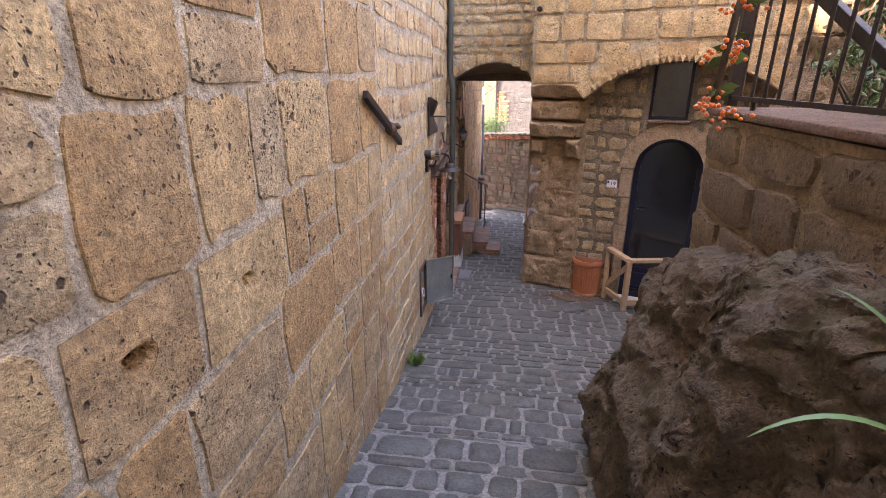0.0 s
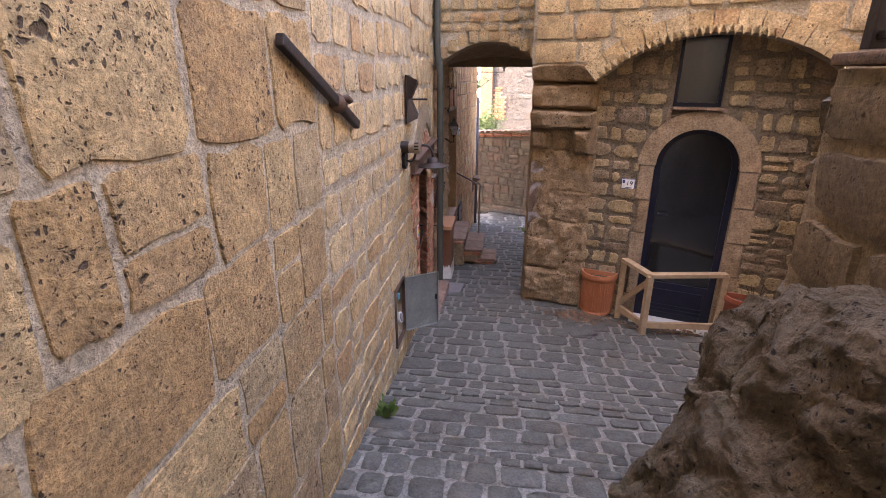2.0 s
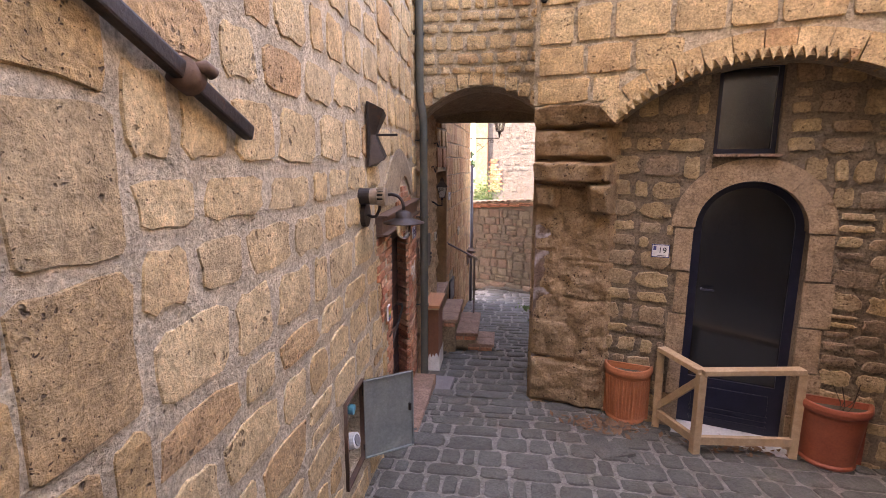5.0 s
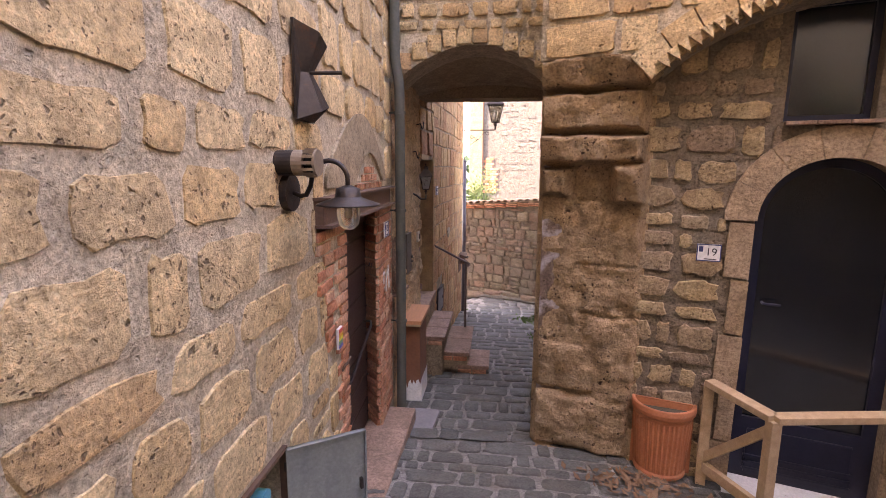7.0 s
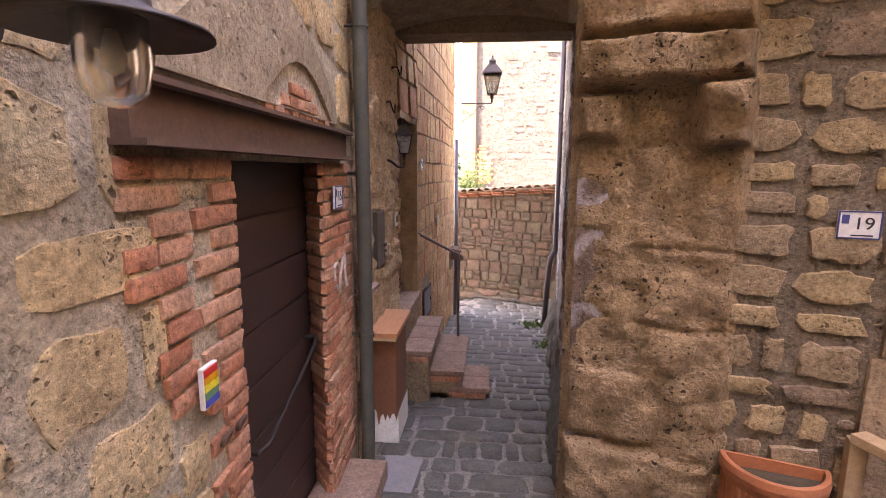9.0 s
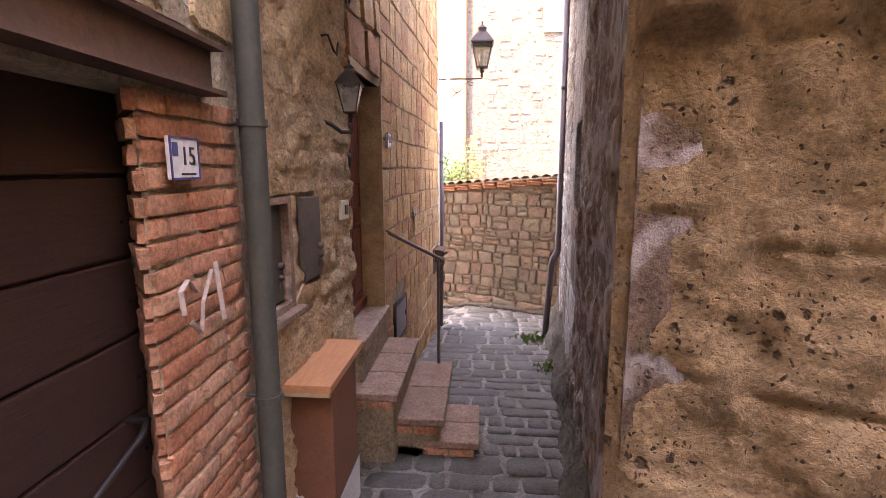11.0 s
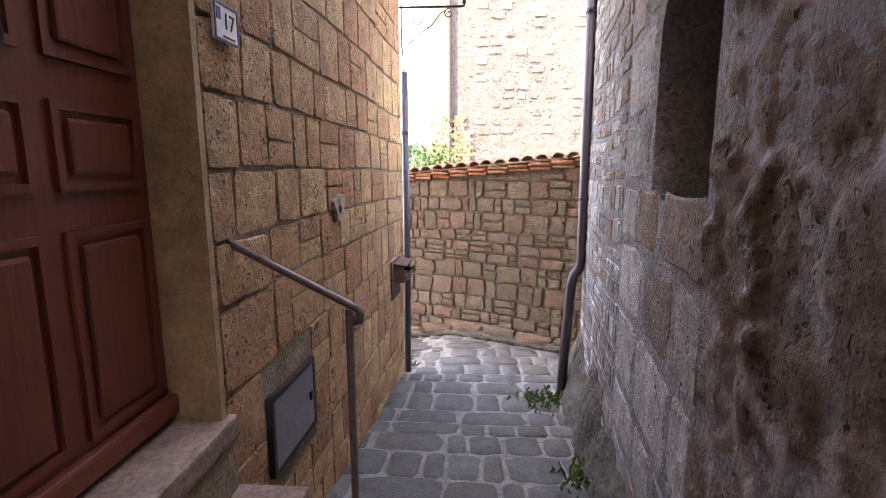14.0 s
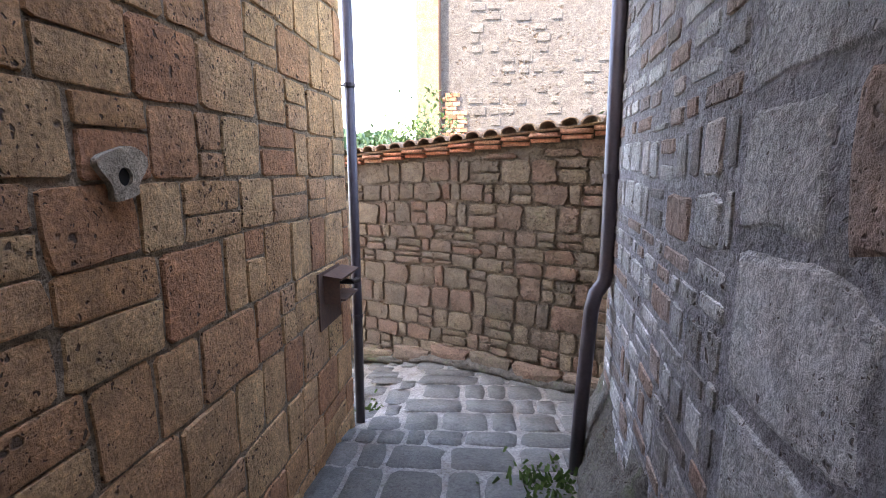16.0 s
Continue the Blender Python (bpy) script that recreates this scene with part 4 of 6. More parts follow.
downpipe("rain_pipe", [(-0.82, 7.24, -1.52), (-0.822, 7.27, -1.47), (-0.825, 7.30, -1.40), (-0.825, 7.31, 0.0), (-0.825, 7.31, 1.34), (-0.835, 7.32, 1.42), (-0.86, 7.34, 1.54), (-0.868, 7.345, 1.62), (-0.868, 7.345, HI - 0.2)], 0.042, GREENPIPE, "weathered green-grey rain pipe with a swan neck", [(-0.825, 7.31, -0.62), (-0.825, 7.31, 0.35), (-0.825, 7.31, 1.15), (-0.868, 7.345, 2.2)])
downpipe("rain_pipe", [(-0.66, 12.70, gz(-0.66, 12.7) - 0.02), (-0.655, 12.70, -1.0), (-0.655, 12.70, 0.86)], 0.034, DARKPIPE, "dark painted rain pipe at the house corner", [(-0.655, 12.70, -1.3), (-0.655, 12.70, 0.3)])
downpipe("rain_pipe", [(0.80, 12.05, gz(0.8, 12.05) - 0.02), (0.815, 12.07, -1.7), (0.86, 12.10, -1.05), (0.88, 12.11, -0.96), (0.93, 12.13, -0.90), (0.945, 12.14, -0.82), (0.945, 12.14, 2.40)], 0.042, DARKPIPE, "dark painted rain pipe with a bend above the footing", [(0.945, 12.14, -0.3), (0.945, 12.14, 1.2)])


# ---- niche forecourt ----
def half_pot(name, m, r0, r1, h, mat, ribs, label):
    """Half-round wall pot: fluted or plain, thick rolled rim, soil inside."""
    e = empty(name, m, label, "planter", "pots at the arched door")
    seg = 72
    bm = bmesh.new()

    def ringr(r, z, rib):
        out = []
        for i in range(seg + 1):
            a = math.pi * i / seg
            rr = r + (0.004 * (1 if i % 4 < 2 else -1) if rib else 0)
            out.append(bm.verts.new((-rr * math.cos(a), -rr * math.sin(a), z)))
        return out

    prof = [(r1 * 0.96, 0.0, 0), (r1 * 1.04, 0.012, 0), (r1 * 1.04, 0.03, 0), (r1 * 0.99, 0.045, 0), (r1, 0.055, ribs), (r0 * 0.97, h * 0.80, ribs), (r0 * 0.97, h * 0.81, 0), (r0, h * 0.85, 0), (r0 * 1.06, h * 0.88, 0), (r0 * 1.08, h * 0.93, 0), (r0 * 1.06, h * 0.99, 0), (r0 * 1.02, h, 0), (r0 * 0.95, h * 0.99, 0), (r0 * 0.92, h * 0.82, 0)]
    rings = [ringr(*p) for p in prof]
    for a, b in zip(rings, rings[1:]):
        for i in range(seg):
            bm.faces.new((a[i], a[i + 1], b[i + 1], b[i]))
    for a, b in zip(rings, rings[1:]):
        bm.faces.new((a[0], b[0], b[-1], a[-1])) if prof[rings.index(b)][1] < h * 0.8 else None
    bm.faces.new(rings[0][::-1])
    bmesh.ops.recalc_face_normals(bm, faces=bm.faces)
    body = part("pot_body", bm, mat, e)
    part("back_panel", box_bm((0, 0.004, h * 0.5), (2 * r0, 0.012, h * 0.97)), mat, e)
    bm = bmesh.new()
    rr = random.Random(4)
    c = bm.verts.new((0, -r0 * 0.4, h * 0.90))
    rim = [bm.verts.new((-r0 * 0.95 * math.cos(math.pi * i / 24), -r0 * 0.95 * math.sin(math.pi * i / 24), h * 0.88 + rr.uniform(-0.008, 0.008))) for i in range(25)]
    for i in range(24):
        bm.faces.new((c, rim[i], rim[i + 1]))
    bm.faces.new((c, rim[24], rim[0]))
    part("soil", bm, SOIL, body, "dry brown soil")
    return e


ang19 = math.degrees(math.atan2(-0.308, 0.951))


def at19(u, out):
    p = Vector(W19[0]) + Vector((0.951, -0.308)) * u + n19 * out
    return p


p = at19(0.71, 0.04)
half_pot("half_round_planter", pose(p.x, p.y, gz(p.x, p.y - 0.15) + 0.008, 0, 0, ang19), 0.20, 0.17, 0.54, TERRA, True, "fluted orange terracotta half-round pot with bare soil")
p2 = at19(2.27, 0.04)
half_pot("half_round_planter", pose(p2.x, p2.y, gz(p2.x, p2.y - 0.15) + 0.008, 0, 0, ang19), 0.235, 0.19, 0.54, TERRA_DARK, False, "smooth dark red terracotta half-round pot with dry twigs")
e = empty("dry_twigs", pose(p2.x, p2.y - 0.1, gz(p2.x, p2.y) + 0.46), "bare dry twigs growing in the pot", "twigs")
for k in range(5):
    a = 0.5 + 1.1 * k
    part("twig", tube([(0.02 * k - 0.05, 0, 0), (0.05 * math.cos(a) + 0.02, 0.04 * math.sin(a) - 0.03, 0.12), (0.11 * math.cos(a), 0.07 * math.sin(a) - 0.05, 0.2 + 0.03 * k)], 0.003, 5), BARK, e)


def barrier():
    """Low pine barrier round the glazed door: three posts, rails and a brace."""
    e = empty("wooden_barrier", Matrix(), "low weathered pine barrier of posts, rails and a brace", "barrier")
    pts = {"front": Vector((1.62, 6.10)), "left": at19(0.98, 0.09), "right": Vector((2.44, 6.22))}
    top = -0.735
    for k, q in pts.items():
        g = gz(q.x, q.y)
        part("post", box_bm((q.x, q.y, (g + 0.012 + top) / 2), (0.062, 0.062, top - g - 0.012), Matrix.Rotation(radians(ang19 if k != "front" else 10), 4, "Z"), 0.004), PINE, e)

    def bar(nm, a, za, b, zb, h, t):
        d = Vector((b.x - a.x, b.y - a.y, zb - za))
        rot = d.to_track_quat("X", "Z").to_matrix().to_4x4()
        part(nm, box_bm(Vector((*((a + b) / 2), (za + zb) / 2)), (d.length, t, h), rot, 0.004), PINE, e)

    for other in ("left", "right"):
        a, b = pts["front"], pts[other]
        out = Vector((-(b - a).y, (b - a).x)).normalized() * (0.0)
        bar("top_rail", a + out, top + 0.012, b + out, top + 0.012, 0.042, 0.085)
        ga, gb = gz(a.x, a.y), gz(b.x, b.y)
        bar("bottom_rail", a, ga + 0.13, b, gb + 0.15, 0.07, 0.04)
    a, b = pts["front"], pts["left"]
    bar("brace", a, top - 0.05, b, gz(b.x, b.y) + 0.2, 0.06, 0.03)


barrier()


def boards():
    """Old boards and a rusty sheet leaning at the side of the niche."""
    for x, y, w, h, lean, mat, lab in ((2.86, 5.50, 0.62, 0.95, 24, RUSTPANEL, "old red-brown wooden board leaning on the wall"), (2.72, 5.02, 0.40, 0.80, 28, BARK, "weathered dark plank leaning on the wall"), (2.62, 4.62, 0.42, 0.70, 30, RUSTPANEL, "broken red-brown board leaning on the wall")):
        ob = part("board", box_bm((0, 0, h / 2), (w, 0.03, h), None, 0.004), mat)
        ob.matrix_world = pose(x, y, gz(x, y) + 0.012, 0, 0, 73) @ pose(0, 0, 0, lean, 0, 0)
        tagged(ob, lab, "board", "boards in the niche")


boards()

# ---- passage ----
slab = part("grey_slab", box_bm((-0.63, 7.27, gz(-0.63, 7.27) + 0.022), (0.25, 0.40, 0.03), Matrix.Rotation(radians(-4), 4, "X") @ Matrix.Rotation(radians(-3), 4, "Z"), 0.003), SLATE)
tagged(slab, "flat grey slab lying below the rain pipe", "slab")


def pedestal():
    e = empty("pedestal", pose(-0.82, 7.88, gz(-0.82, 7.68)), "red-brown pedestal with an orange wooden top and flaking white foot", "pedestal")
    top = -0.735 - gz(-0.82, 7.68)
    part("body", box_bm((0, 0.02, top / 2 + 0.06), (0.20, 0.40, top - 0.16), None, 0.006), RUSTPANEL, e)
    bm = bmesh.new()
    r = random.Random(3)
    n = 14
    lo = [bm.verts.new((-0.112 + 0.226 * i / n, -0.192, 0.012)) for i in range(n + 1)]
    hi = [bm.verts.new((-0.112 + 0.226 * i / n, -0.186, 0.14 + 0.10 * abs(math.sin(i * 1.9)) + r.uniform(-0.03, 0.03) + 0.06 * (i < 4))) for i in range(n + 1)]
    for i in range(n):
        bm.faces.new((lo[i], lo[i + 1], hi[i + 1], hi[i]))
    ex = bmesh.ops.extrude_face_region(bm, geom=bm.faces[:])
    bmesh.ops.translate(bm, vec=(0, 0.38, 0), verts=[v for v in ex["geom"] if isinstance(v, bmesh.types.BMVert)])
    bmesh.ops.recalc_face_normals(bm, faces=bm.faces)
    part("foot", bm, WHITE, e, "flaking white plaster foot")
    tt = part("table_top", box_bm((0.0, 0.02, top), (0.25, 0.58, 0.035), None, 0.004), CEDAR, e, "orange-brown wooden top")
    part("edge_strip", box_bm((0.0, -0.262, top - 0.026), (0.235, 0.014, 0.02)), PINE, tt)


pedestal()


def meter_door(name, u0, u1, z0, z1, mat, frame, label):
    e = empty(name, wall_pose((-0.935, 7.45), (-0.89, 8.66)), label, "meter box", "meter boxes in the passage")
    c, w, h = (u0 + u1) / 2, u1 - u0, z1 - z0
    dz = -0.02 if frame else 0.03
    dr = part("door", box_bm((c, (z0 + z1) / 2, dz), (w - 0.01, h - 0.01, 0.03), None, 0.006), mat, e)
    for v, r in ((0.30, 0.018), (0.18, 0.012)):
        bm = lathe([(0, 0.02), (r * 0.8, 0.018), (r, 0.008), (r, 0.0)], 12)
        bmesh.ops.translate(bm, vec=(u1 - 0.035, z0 + h * (v + 0.08), dz + 0.015), verts=bm.verts)
        part("lock", bm, mat, dr, smooth=True)
    part("plate", box_bm((u1 - 0.035, z0 + h * 0.17, dz + 0.017), (0.025, 0.04, 0.006)), mat, dr)
    for k in range(2):
        part("embossed_bar", box_bm((c, z1 - 0.08 - 0.012 * k, dz + 0.016), (w * 0.4, 0.005, 0.003)), mat, dr)
    if frame:
        fr = plate(rect(u0 - 0.035, z0 - 0.035, u1 + 0.035, z1 + 0.03), [rect(u0, z0, u1, z1)], 0.05)
        bmesh.ops.translate(fr, vec=(0, 0, 0.03), verts=fr.verts)
        part("frame", fr, PINKSTONE, e, "worn stone frame")
        part("sill", box_bm((c, z0 - 0.045, 0.03), (w + 0.12, 0.03, 0.09), None, 0.006), PINKSTONE, e)
    return e


meter_door("meter_box", 0.04, 0.29, -0.38, 0.055, METERBOX, True, "dark brown meter door in a worn stone frame")
meter_door("meter_box", 0.41, 0.63, -0.33, 0.075, METERBOX, False, "brown-grey metal meter box with two locks")
MC = wall_pose((-0.935, 7.45), (-0.89, 8.66))
cab = part("cable", tube([(0.33, -0.40, 0.025), (0.37, -0.36, 0.03), (0.408, -0.335, 0.03)], 0.008, 8), PINE, smooth=True)
cab.matrix_world = MC
tagged(cab, "short pale cable stub running between the meter boxes", "cable")
e = empty("doorbell", MC @ Matrix.Translation((1.035, -0.035, 0.02)), "cream plastic doorbell plate", "doorbell")
bell_plate = part("plate", box_bm((0, 0, 0.01), (0.135, 0.11, 0.02), None, 0.006), CREAM, e)
part("button", box_bm((0.015, 0.0, 0.022), (0.05, 0.055, 0.01), None, 0.003), METERBOX, bell_plate, "grey-brown push button")


for pts in ([(1.02, 1.153, 0.012), (1.06, 1.17, 0.05), (1.12, 1.12, 0.06), (1.17, 1.13, 0.06), (1.18, 1.20, 0.06)], [(0.78, 0.86, 0.012), (0.82, 0.875, 0.05), (0.87, 0.81, 0.06), (0.92, 0.80, 0.06), (0.945, 0.865, 0.06)]):
    hook = part("wall_hook", tube(pts, 0.006, 8), IRON, smooth=True)
    hook.matrix_world = MC
    tagged(hook, "bent dark iron hook set in the passage wall", "hook", "iron hooks in the passage")
CHALK = plain_mat("faded_white_paint", (0.46, 0.36, 0.31), (0.58, 0.50, 0.45), scale=30, rough=0.9, bump=0.2, wear=(0.45, 0.25, 0.18), wear_amt=0.7)
for pts in ([(1.37, -0.21), (1.36, -0.14), (1.40, -0.115), (1.44, -0.16)], [(1.40, -0.24), (1.45, -0.29), (1.47, -0.20), (1.53, -0.11)], [(1.56, -0.09), (1.57, -0.18), (1.59, -0.29)]):
    stroke = part("paint_stroke", tube([(u, v, 0.022) for u, v in pts], 0.008, 8, flat=0.3), CHALK, wall_b)
    stroke.matrix_basis = wall_b.matrix_world.inverted() @ MB


def lantern(name, m, s, label, glass, arm):
    """Four-sided tapered lantern with roof, finial and glass; arm adds a bracket."""
    e = empty(name, m, label, "lantern")
    wb, wt, h = 0.055 * s, 0.105 * s, 0.24 * s
    cs = [(-1, -1), (1, -1), (1, 1), (-1, 1)]
    for x, y in cs:
        part("corner_bar", tube([(x * wb, y * wb, 0), (x * wt, y * wt, h)], 0.007 * s, 6), IRON, e)
    for i in range(4):
        (xa, ya), (xb, yb) = cs[i], cs[(i + 1) % 4]
        bm = bmesh.new()
        q = [bm.verts.new(p) for p in ((xa * wb, ya * wb, 0.0), (xb * wb, yb * wb, 0), (xb * wt, yb * wt, h), (xa * wt, ya * wt, h))]
        bm.faces.new(q)
        bmesh.ops.solidify(bm, geom=bm.faces[:], thickness=0.003)
        part("pane", bm, glass, e)
        part("rim_bar", tube([(xa * wt, ya * wt, h), (xb * wt, yb * wt, h)], 0.008 * s, 6), IRON, e)
        part("rim_bar", tube([(xa * wb, ya * wb, 0), (xb * wb, yb * wb, 0)], 0.007 * s, 6), IRON, e)
    bm = lathe([(wt * 1.62, h - 0.004), (wt * 1.60, h + 0.012 * s), (wt * 0.95, h + 0.085 * s), (wt * 0.55, h + 0.12 * s), (wt * 0.5, h + 0.15 * s), (wt * 0.62, h + 0.155 * s), (wt * 0.3, h + 0.18 * s), (0.012 * s, h + 0.19 * s), (0.016 * s, h + 0.215 * s), (0.0, h + 0.235 * s)], 4, start=math.pi / 4)
    part("roof", bm, IRON, e)
    bm = lathe([(0.0, -0.10 * s), (0.016 * s, -0.09 * s), (0.012 * s, -0.06 * s), (0.03 * s, -0.04 * s), (0.02 * s, -0.02 * s), (wb * 1.3, 0.0), (0, 0.004)], 12)
    part("base", bm, IRON, e, smooth=True)
    bm = lathe([(0.0, 0.012 * s), (0.02 * s, 0.014 * s), (0.022 * s, 0.06 * s), (0.034 * s, 0.10 * s), (0.03 * s, 0.14 * s), (0.0, 0.16 * s)], 14)
    part("bulb", bm, ENAMEL, e, smooth=True)
    for k, pts in enumerate(arm):
        part("bracket" if k == 0 else "scroll", tube(pts, 0.011 if k == 0 else 0.006, 8), IRON, e, smooth=True)
    return e


lantern("wall_lantern", pose(-0.75, 8.27, 0.49, 0, 0, 8), 0.56, "dark metal wall lantern with pale glass beside the door", FROST,
        [[(0, 0, -0.06), (0, 0, -0.10), (-0.05, 0, -0.10), (-0.10, 0.0, -0.06), (-0.16, 0.0, -0.04)], [(-0.15, 0, -0.12), (-0.16, 0, 0.06)]])


def spiral(cx, cz, r, a0, turns, y=0.0):
    return [(cx + r * (1 - 0.8 * i / 24) * math.cos(a0 + turns * 2 * math.pi * i / 24), y, cz + r * (1 - 0.8 * i / 24) * math.sin(a0 + turns * 2 * math.pi * i / 24)) for i in range(25)]


lantern("street_lantern", pose(-0.09, 12.66, 1.56, 0, 0, 0), 1.28, "black iron street lantern on a scrolled wall bracket", GLASS,
        [[(0, 0, -0.10), (0, 0, -0.135), (-0.02, 0, -0.14), (-0.60, 0, -0.14)], [(-0.58, 0, 0.0), (-0.58, 0, -0.55)], spiral(-0.14, -0.20, 0.045, math.pi / 2, 1.2), [(-0.14, 0, -0.155), (-0.22, 0, -0.2), (-0.30, 0, -0.30), (-0.42, 0, -0.38), (-0.56, 0, -0.50)], spiral(-0.44, -0.26, 0.04, 0, -1.2), [(-0.40, 0, -0.26), (-0.36, 0, -0.32), (-0.32, 0, -0.31)]])
cable = part("cable", tube([(-0.66, 12.69, 0.85), (-0.665, 12.68, 1.0), (-0.672, 12.66, 1.2), (-0.668, 12.66, 1.42)], 0.006, 6), IRON)
tagged(cable, "thin cable rising from the rain pipe to the lantern", "cable")


RAILPAINT = plain_mat("worn_mauve_iron", (0.15, 0.115, 0.11), (0.25, 0.195, 0.18), scale=25, rough=0.5, metal=0.4, bump=0.2, wear=(0.20, 0.13, 0.10), wear_amt=0.5)


def handrail():
    e = empty("handrail", Matrix(), "bent iron handrail on a single post beside the steps", "handrail")
    part("post", tube([(-0.405, 9.50, -1.39), (-0.405, 9.50, -0.515)], 0.014, 8), RAILPAINT, e)
    a, b = Vector((-0.846, 9.54, -0.29)), Vector((-0.405, 9.51, -0.503))
    curl = [b, b + Vector((0.025, -0.005, -0.012)), b + Vector((0.04, -0.008, -0.03)), b + Vector((0.035, -0.007, -0.05)), b + Vector((0.018, -0.004, -0.055)), b + Vector((0.008, -0.002, -0.043))]
    part("rail", tube([a, a.lerp(b, 0.5), *curl], 0.013, 8, flat=1.5), RAILPAINT, e, smooth=True)


handrail()

# ---- lower alley ----
MD = wall_pose((-0.835, 9.40), (-0.69, 12.62))
house_number("17", MD @ Matrix.Translation((0.165, 0.42, 0.024)), 0.14, 0.115, "white enamel house number 17 beside the panelled door")
e = empty("vent_hatch", MD @ Matrix.Translation((0.55, -1.14, 0.012)), "grey metal hatch low in the wall", "hatch")
vd = part("door", box_bm((0, 0, 0.006), (0.43, 0.31, 0.014), None, 0.003), SLATE, e)
fr = plate(rect(-0.235, -0.175, 0.235, 0.175), [rect(-0.212, -0.152, 0.212, 0.152)], 0.03)
bmesh.ops.translate(fr, vec=(0, 0, 0.016), verts=fr.verts)
part("frame", fr, IRON, e)
part("latch", box_bm((0.17, 0, 0.018), (0.02, 0.04, 0.012)), IRON, vd)
# round drain hole in a plaster patch
bm = plate([(0.075 * (1 + 0.25 * math.sin(3 * a) + 0.1 * math.sin(5 * a)) * math.cos(a), 0.085 * (1 + 0.2 * math.sin(2 * a + 1)) * math.sin(a)) for a in [2 * math.pi * i / 28 for i in range(28)]], [arc_pts(0, -0.01, 0.026, 0, 345, 15)], 0.02)
ob = part("drain_patch", bm, MORTAR)
ob.matrix_world = MD @ Matrix.Translation((1.25, -0.26, 0.036))
tagged(ob, "pale mortar patch round a small drain hole", "patch", kind="structure")
# near-black disc paints the shade at the bottom of the drain hole
part("hole", tube([(0, -0.01, -0.01), (0, -0.01, -0.012)], 0.028, 14), DARK, ob)


def holder():
    e = empty("iron_holder", MD @ Matrix.Translation((2.80, -1.05, 0.02)), "rusty iron bracket box fixed beside the rain pipe", "bracket")
    part("backplate", box_bm((0.0, 0.03, 0.0), (0.36, 0.34, 0.01)), RUST, e)
    part("top_plate", box_bm((0.05, 0.17, 0.06), (0.34, 0.012, 0.12), Matrix.Rotation(radians(8), 4, "X")), RUST, e)
    part("shelf", box_bm((0.08, 0.02, 0.06), (0.26, 0.012, 0.11)), RUST, e)
    part("clamp", tube([(0.10, 0.10, 0.0), (0.10, 0.10, 0.12), (0.16, 0.10, 0.13)], 0.018, 8), IRON, e)
    part("side_plate", box_bm((-0.1, 0.09, 0.05), (0.012, 0.16, 0.10)), RUST, e)


holder()


letters("A 1", 0.045, INK, jamb, Matrix.Translation((0.13, -0.045, 0.026)))
stub = empty("drain_stub", pose(0.33, 6.76, 2.30), "short dark drain stub in the upper wall", "pipe")
part("pipe", tube([(0, 0.06, 0), (-0.02, -0.07, -0.01)], 0.032, 14), DARKPIPE, stub, smooth=True)
# near-black disc over the pipe mouth, painted as the shade inside
part("bore_shade_disc", tube([(-0.0205, -0.0705, -0.01), (-0.021, -0.073, -0.01)], 0.026, 14), DARK, stub)

# ---- plants ----
def leaf_cloud(name, m, mats, count, spread, size, label, cat, seed, stems=6, shell=0.4, droop=0.0):
    """A shrub: stems and a crown of many small folded leaves, denser in clumps."""
    r = random.Random(seed)
    e = empty(name, m, label, cat)
    clumps = [Vector((r.gauss(0, 0.45) * spread[0], r.gauss(0, 0.45) * spread[1], abs(r.gauss(0.5, 0.28)) * spread[2])) for _ in range(max(8, count // 60))]
    for k in range(stems):
        c = r.choice(clumps)
        part("stem", tube([(0.05 * r.uniform(-1, 1), 0.05 * r.uniform(-1, 1), 0), c * 0.5 + Vector((r.uniform(-0.05, 0.05), 0, 0.05)), c], 0.008, 5), BARK, e)
    for mi, mat in enumerate(mats):
        verts, faces = [], []
        for _ in range(count // len(mats)):
            c = r.choice(clumps)
            p = c + Vector((r.gauss(0, 0.1), r.gauss(0, 0.1), r.gauss(0, 0.09))) * (spread[0] + spread[2]) * 0.7
            if p.z < 0.01:
                p.z = 0.01
            s = size * r.uniform(0.6, 1.3)
            q = Euler((r.uniform(0, 6.3), r.uniform(-1, 1), r.uniform(0, 6.3))).to_matrix()
            o = len(verts)
            for v in ((0, -s, 0), (0.42 * s, 0, 0.14 * s), (0, s, -0.1 * s), (-0.42 * s, 0, 0.14 * s)):
                verts.append(tuple(p + q @ Vector(v)))
            faces += [(o, o + 1, o + 2), (o, o + 2, o + 3)]
        me = bpy.data.meshes.new("crown")
        me.from_pydata(verts, [], faces)
        me.materials.append(mat)
        ob = new("crown", me)
        ob.parent = e
    return e


# bushes behind the end wall
leaf_cloud("bush", pose(-0.55, 15.6, -0.6), [LEAF_LIGHT, LEAF], 2600, (0.55, 0.35, 1.0), 0.035, "light green leafy bush behind the garden wall", "bush", 1)
leaf_cloud("bush", pose(1.75, 14.6, -0.6), [LEAF_LIGHT, LEAF], 1600, (0.4, 0.3, 0.9), 0.032, "pale green bush behind the garden wall", "bush", 2)
tagged(part("soil_terrace", box_bm((0, 22.0, -0.85), (26, 13.0, 0.5)), SOIL), "raised ground of the garden behind the wall", "ground", kind="structure")
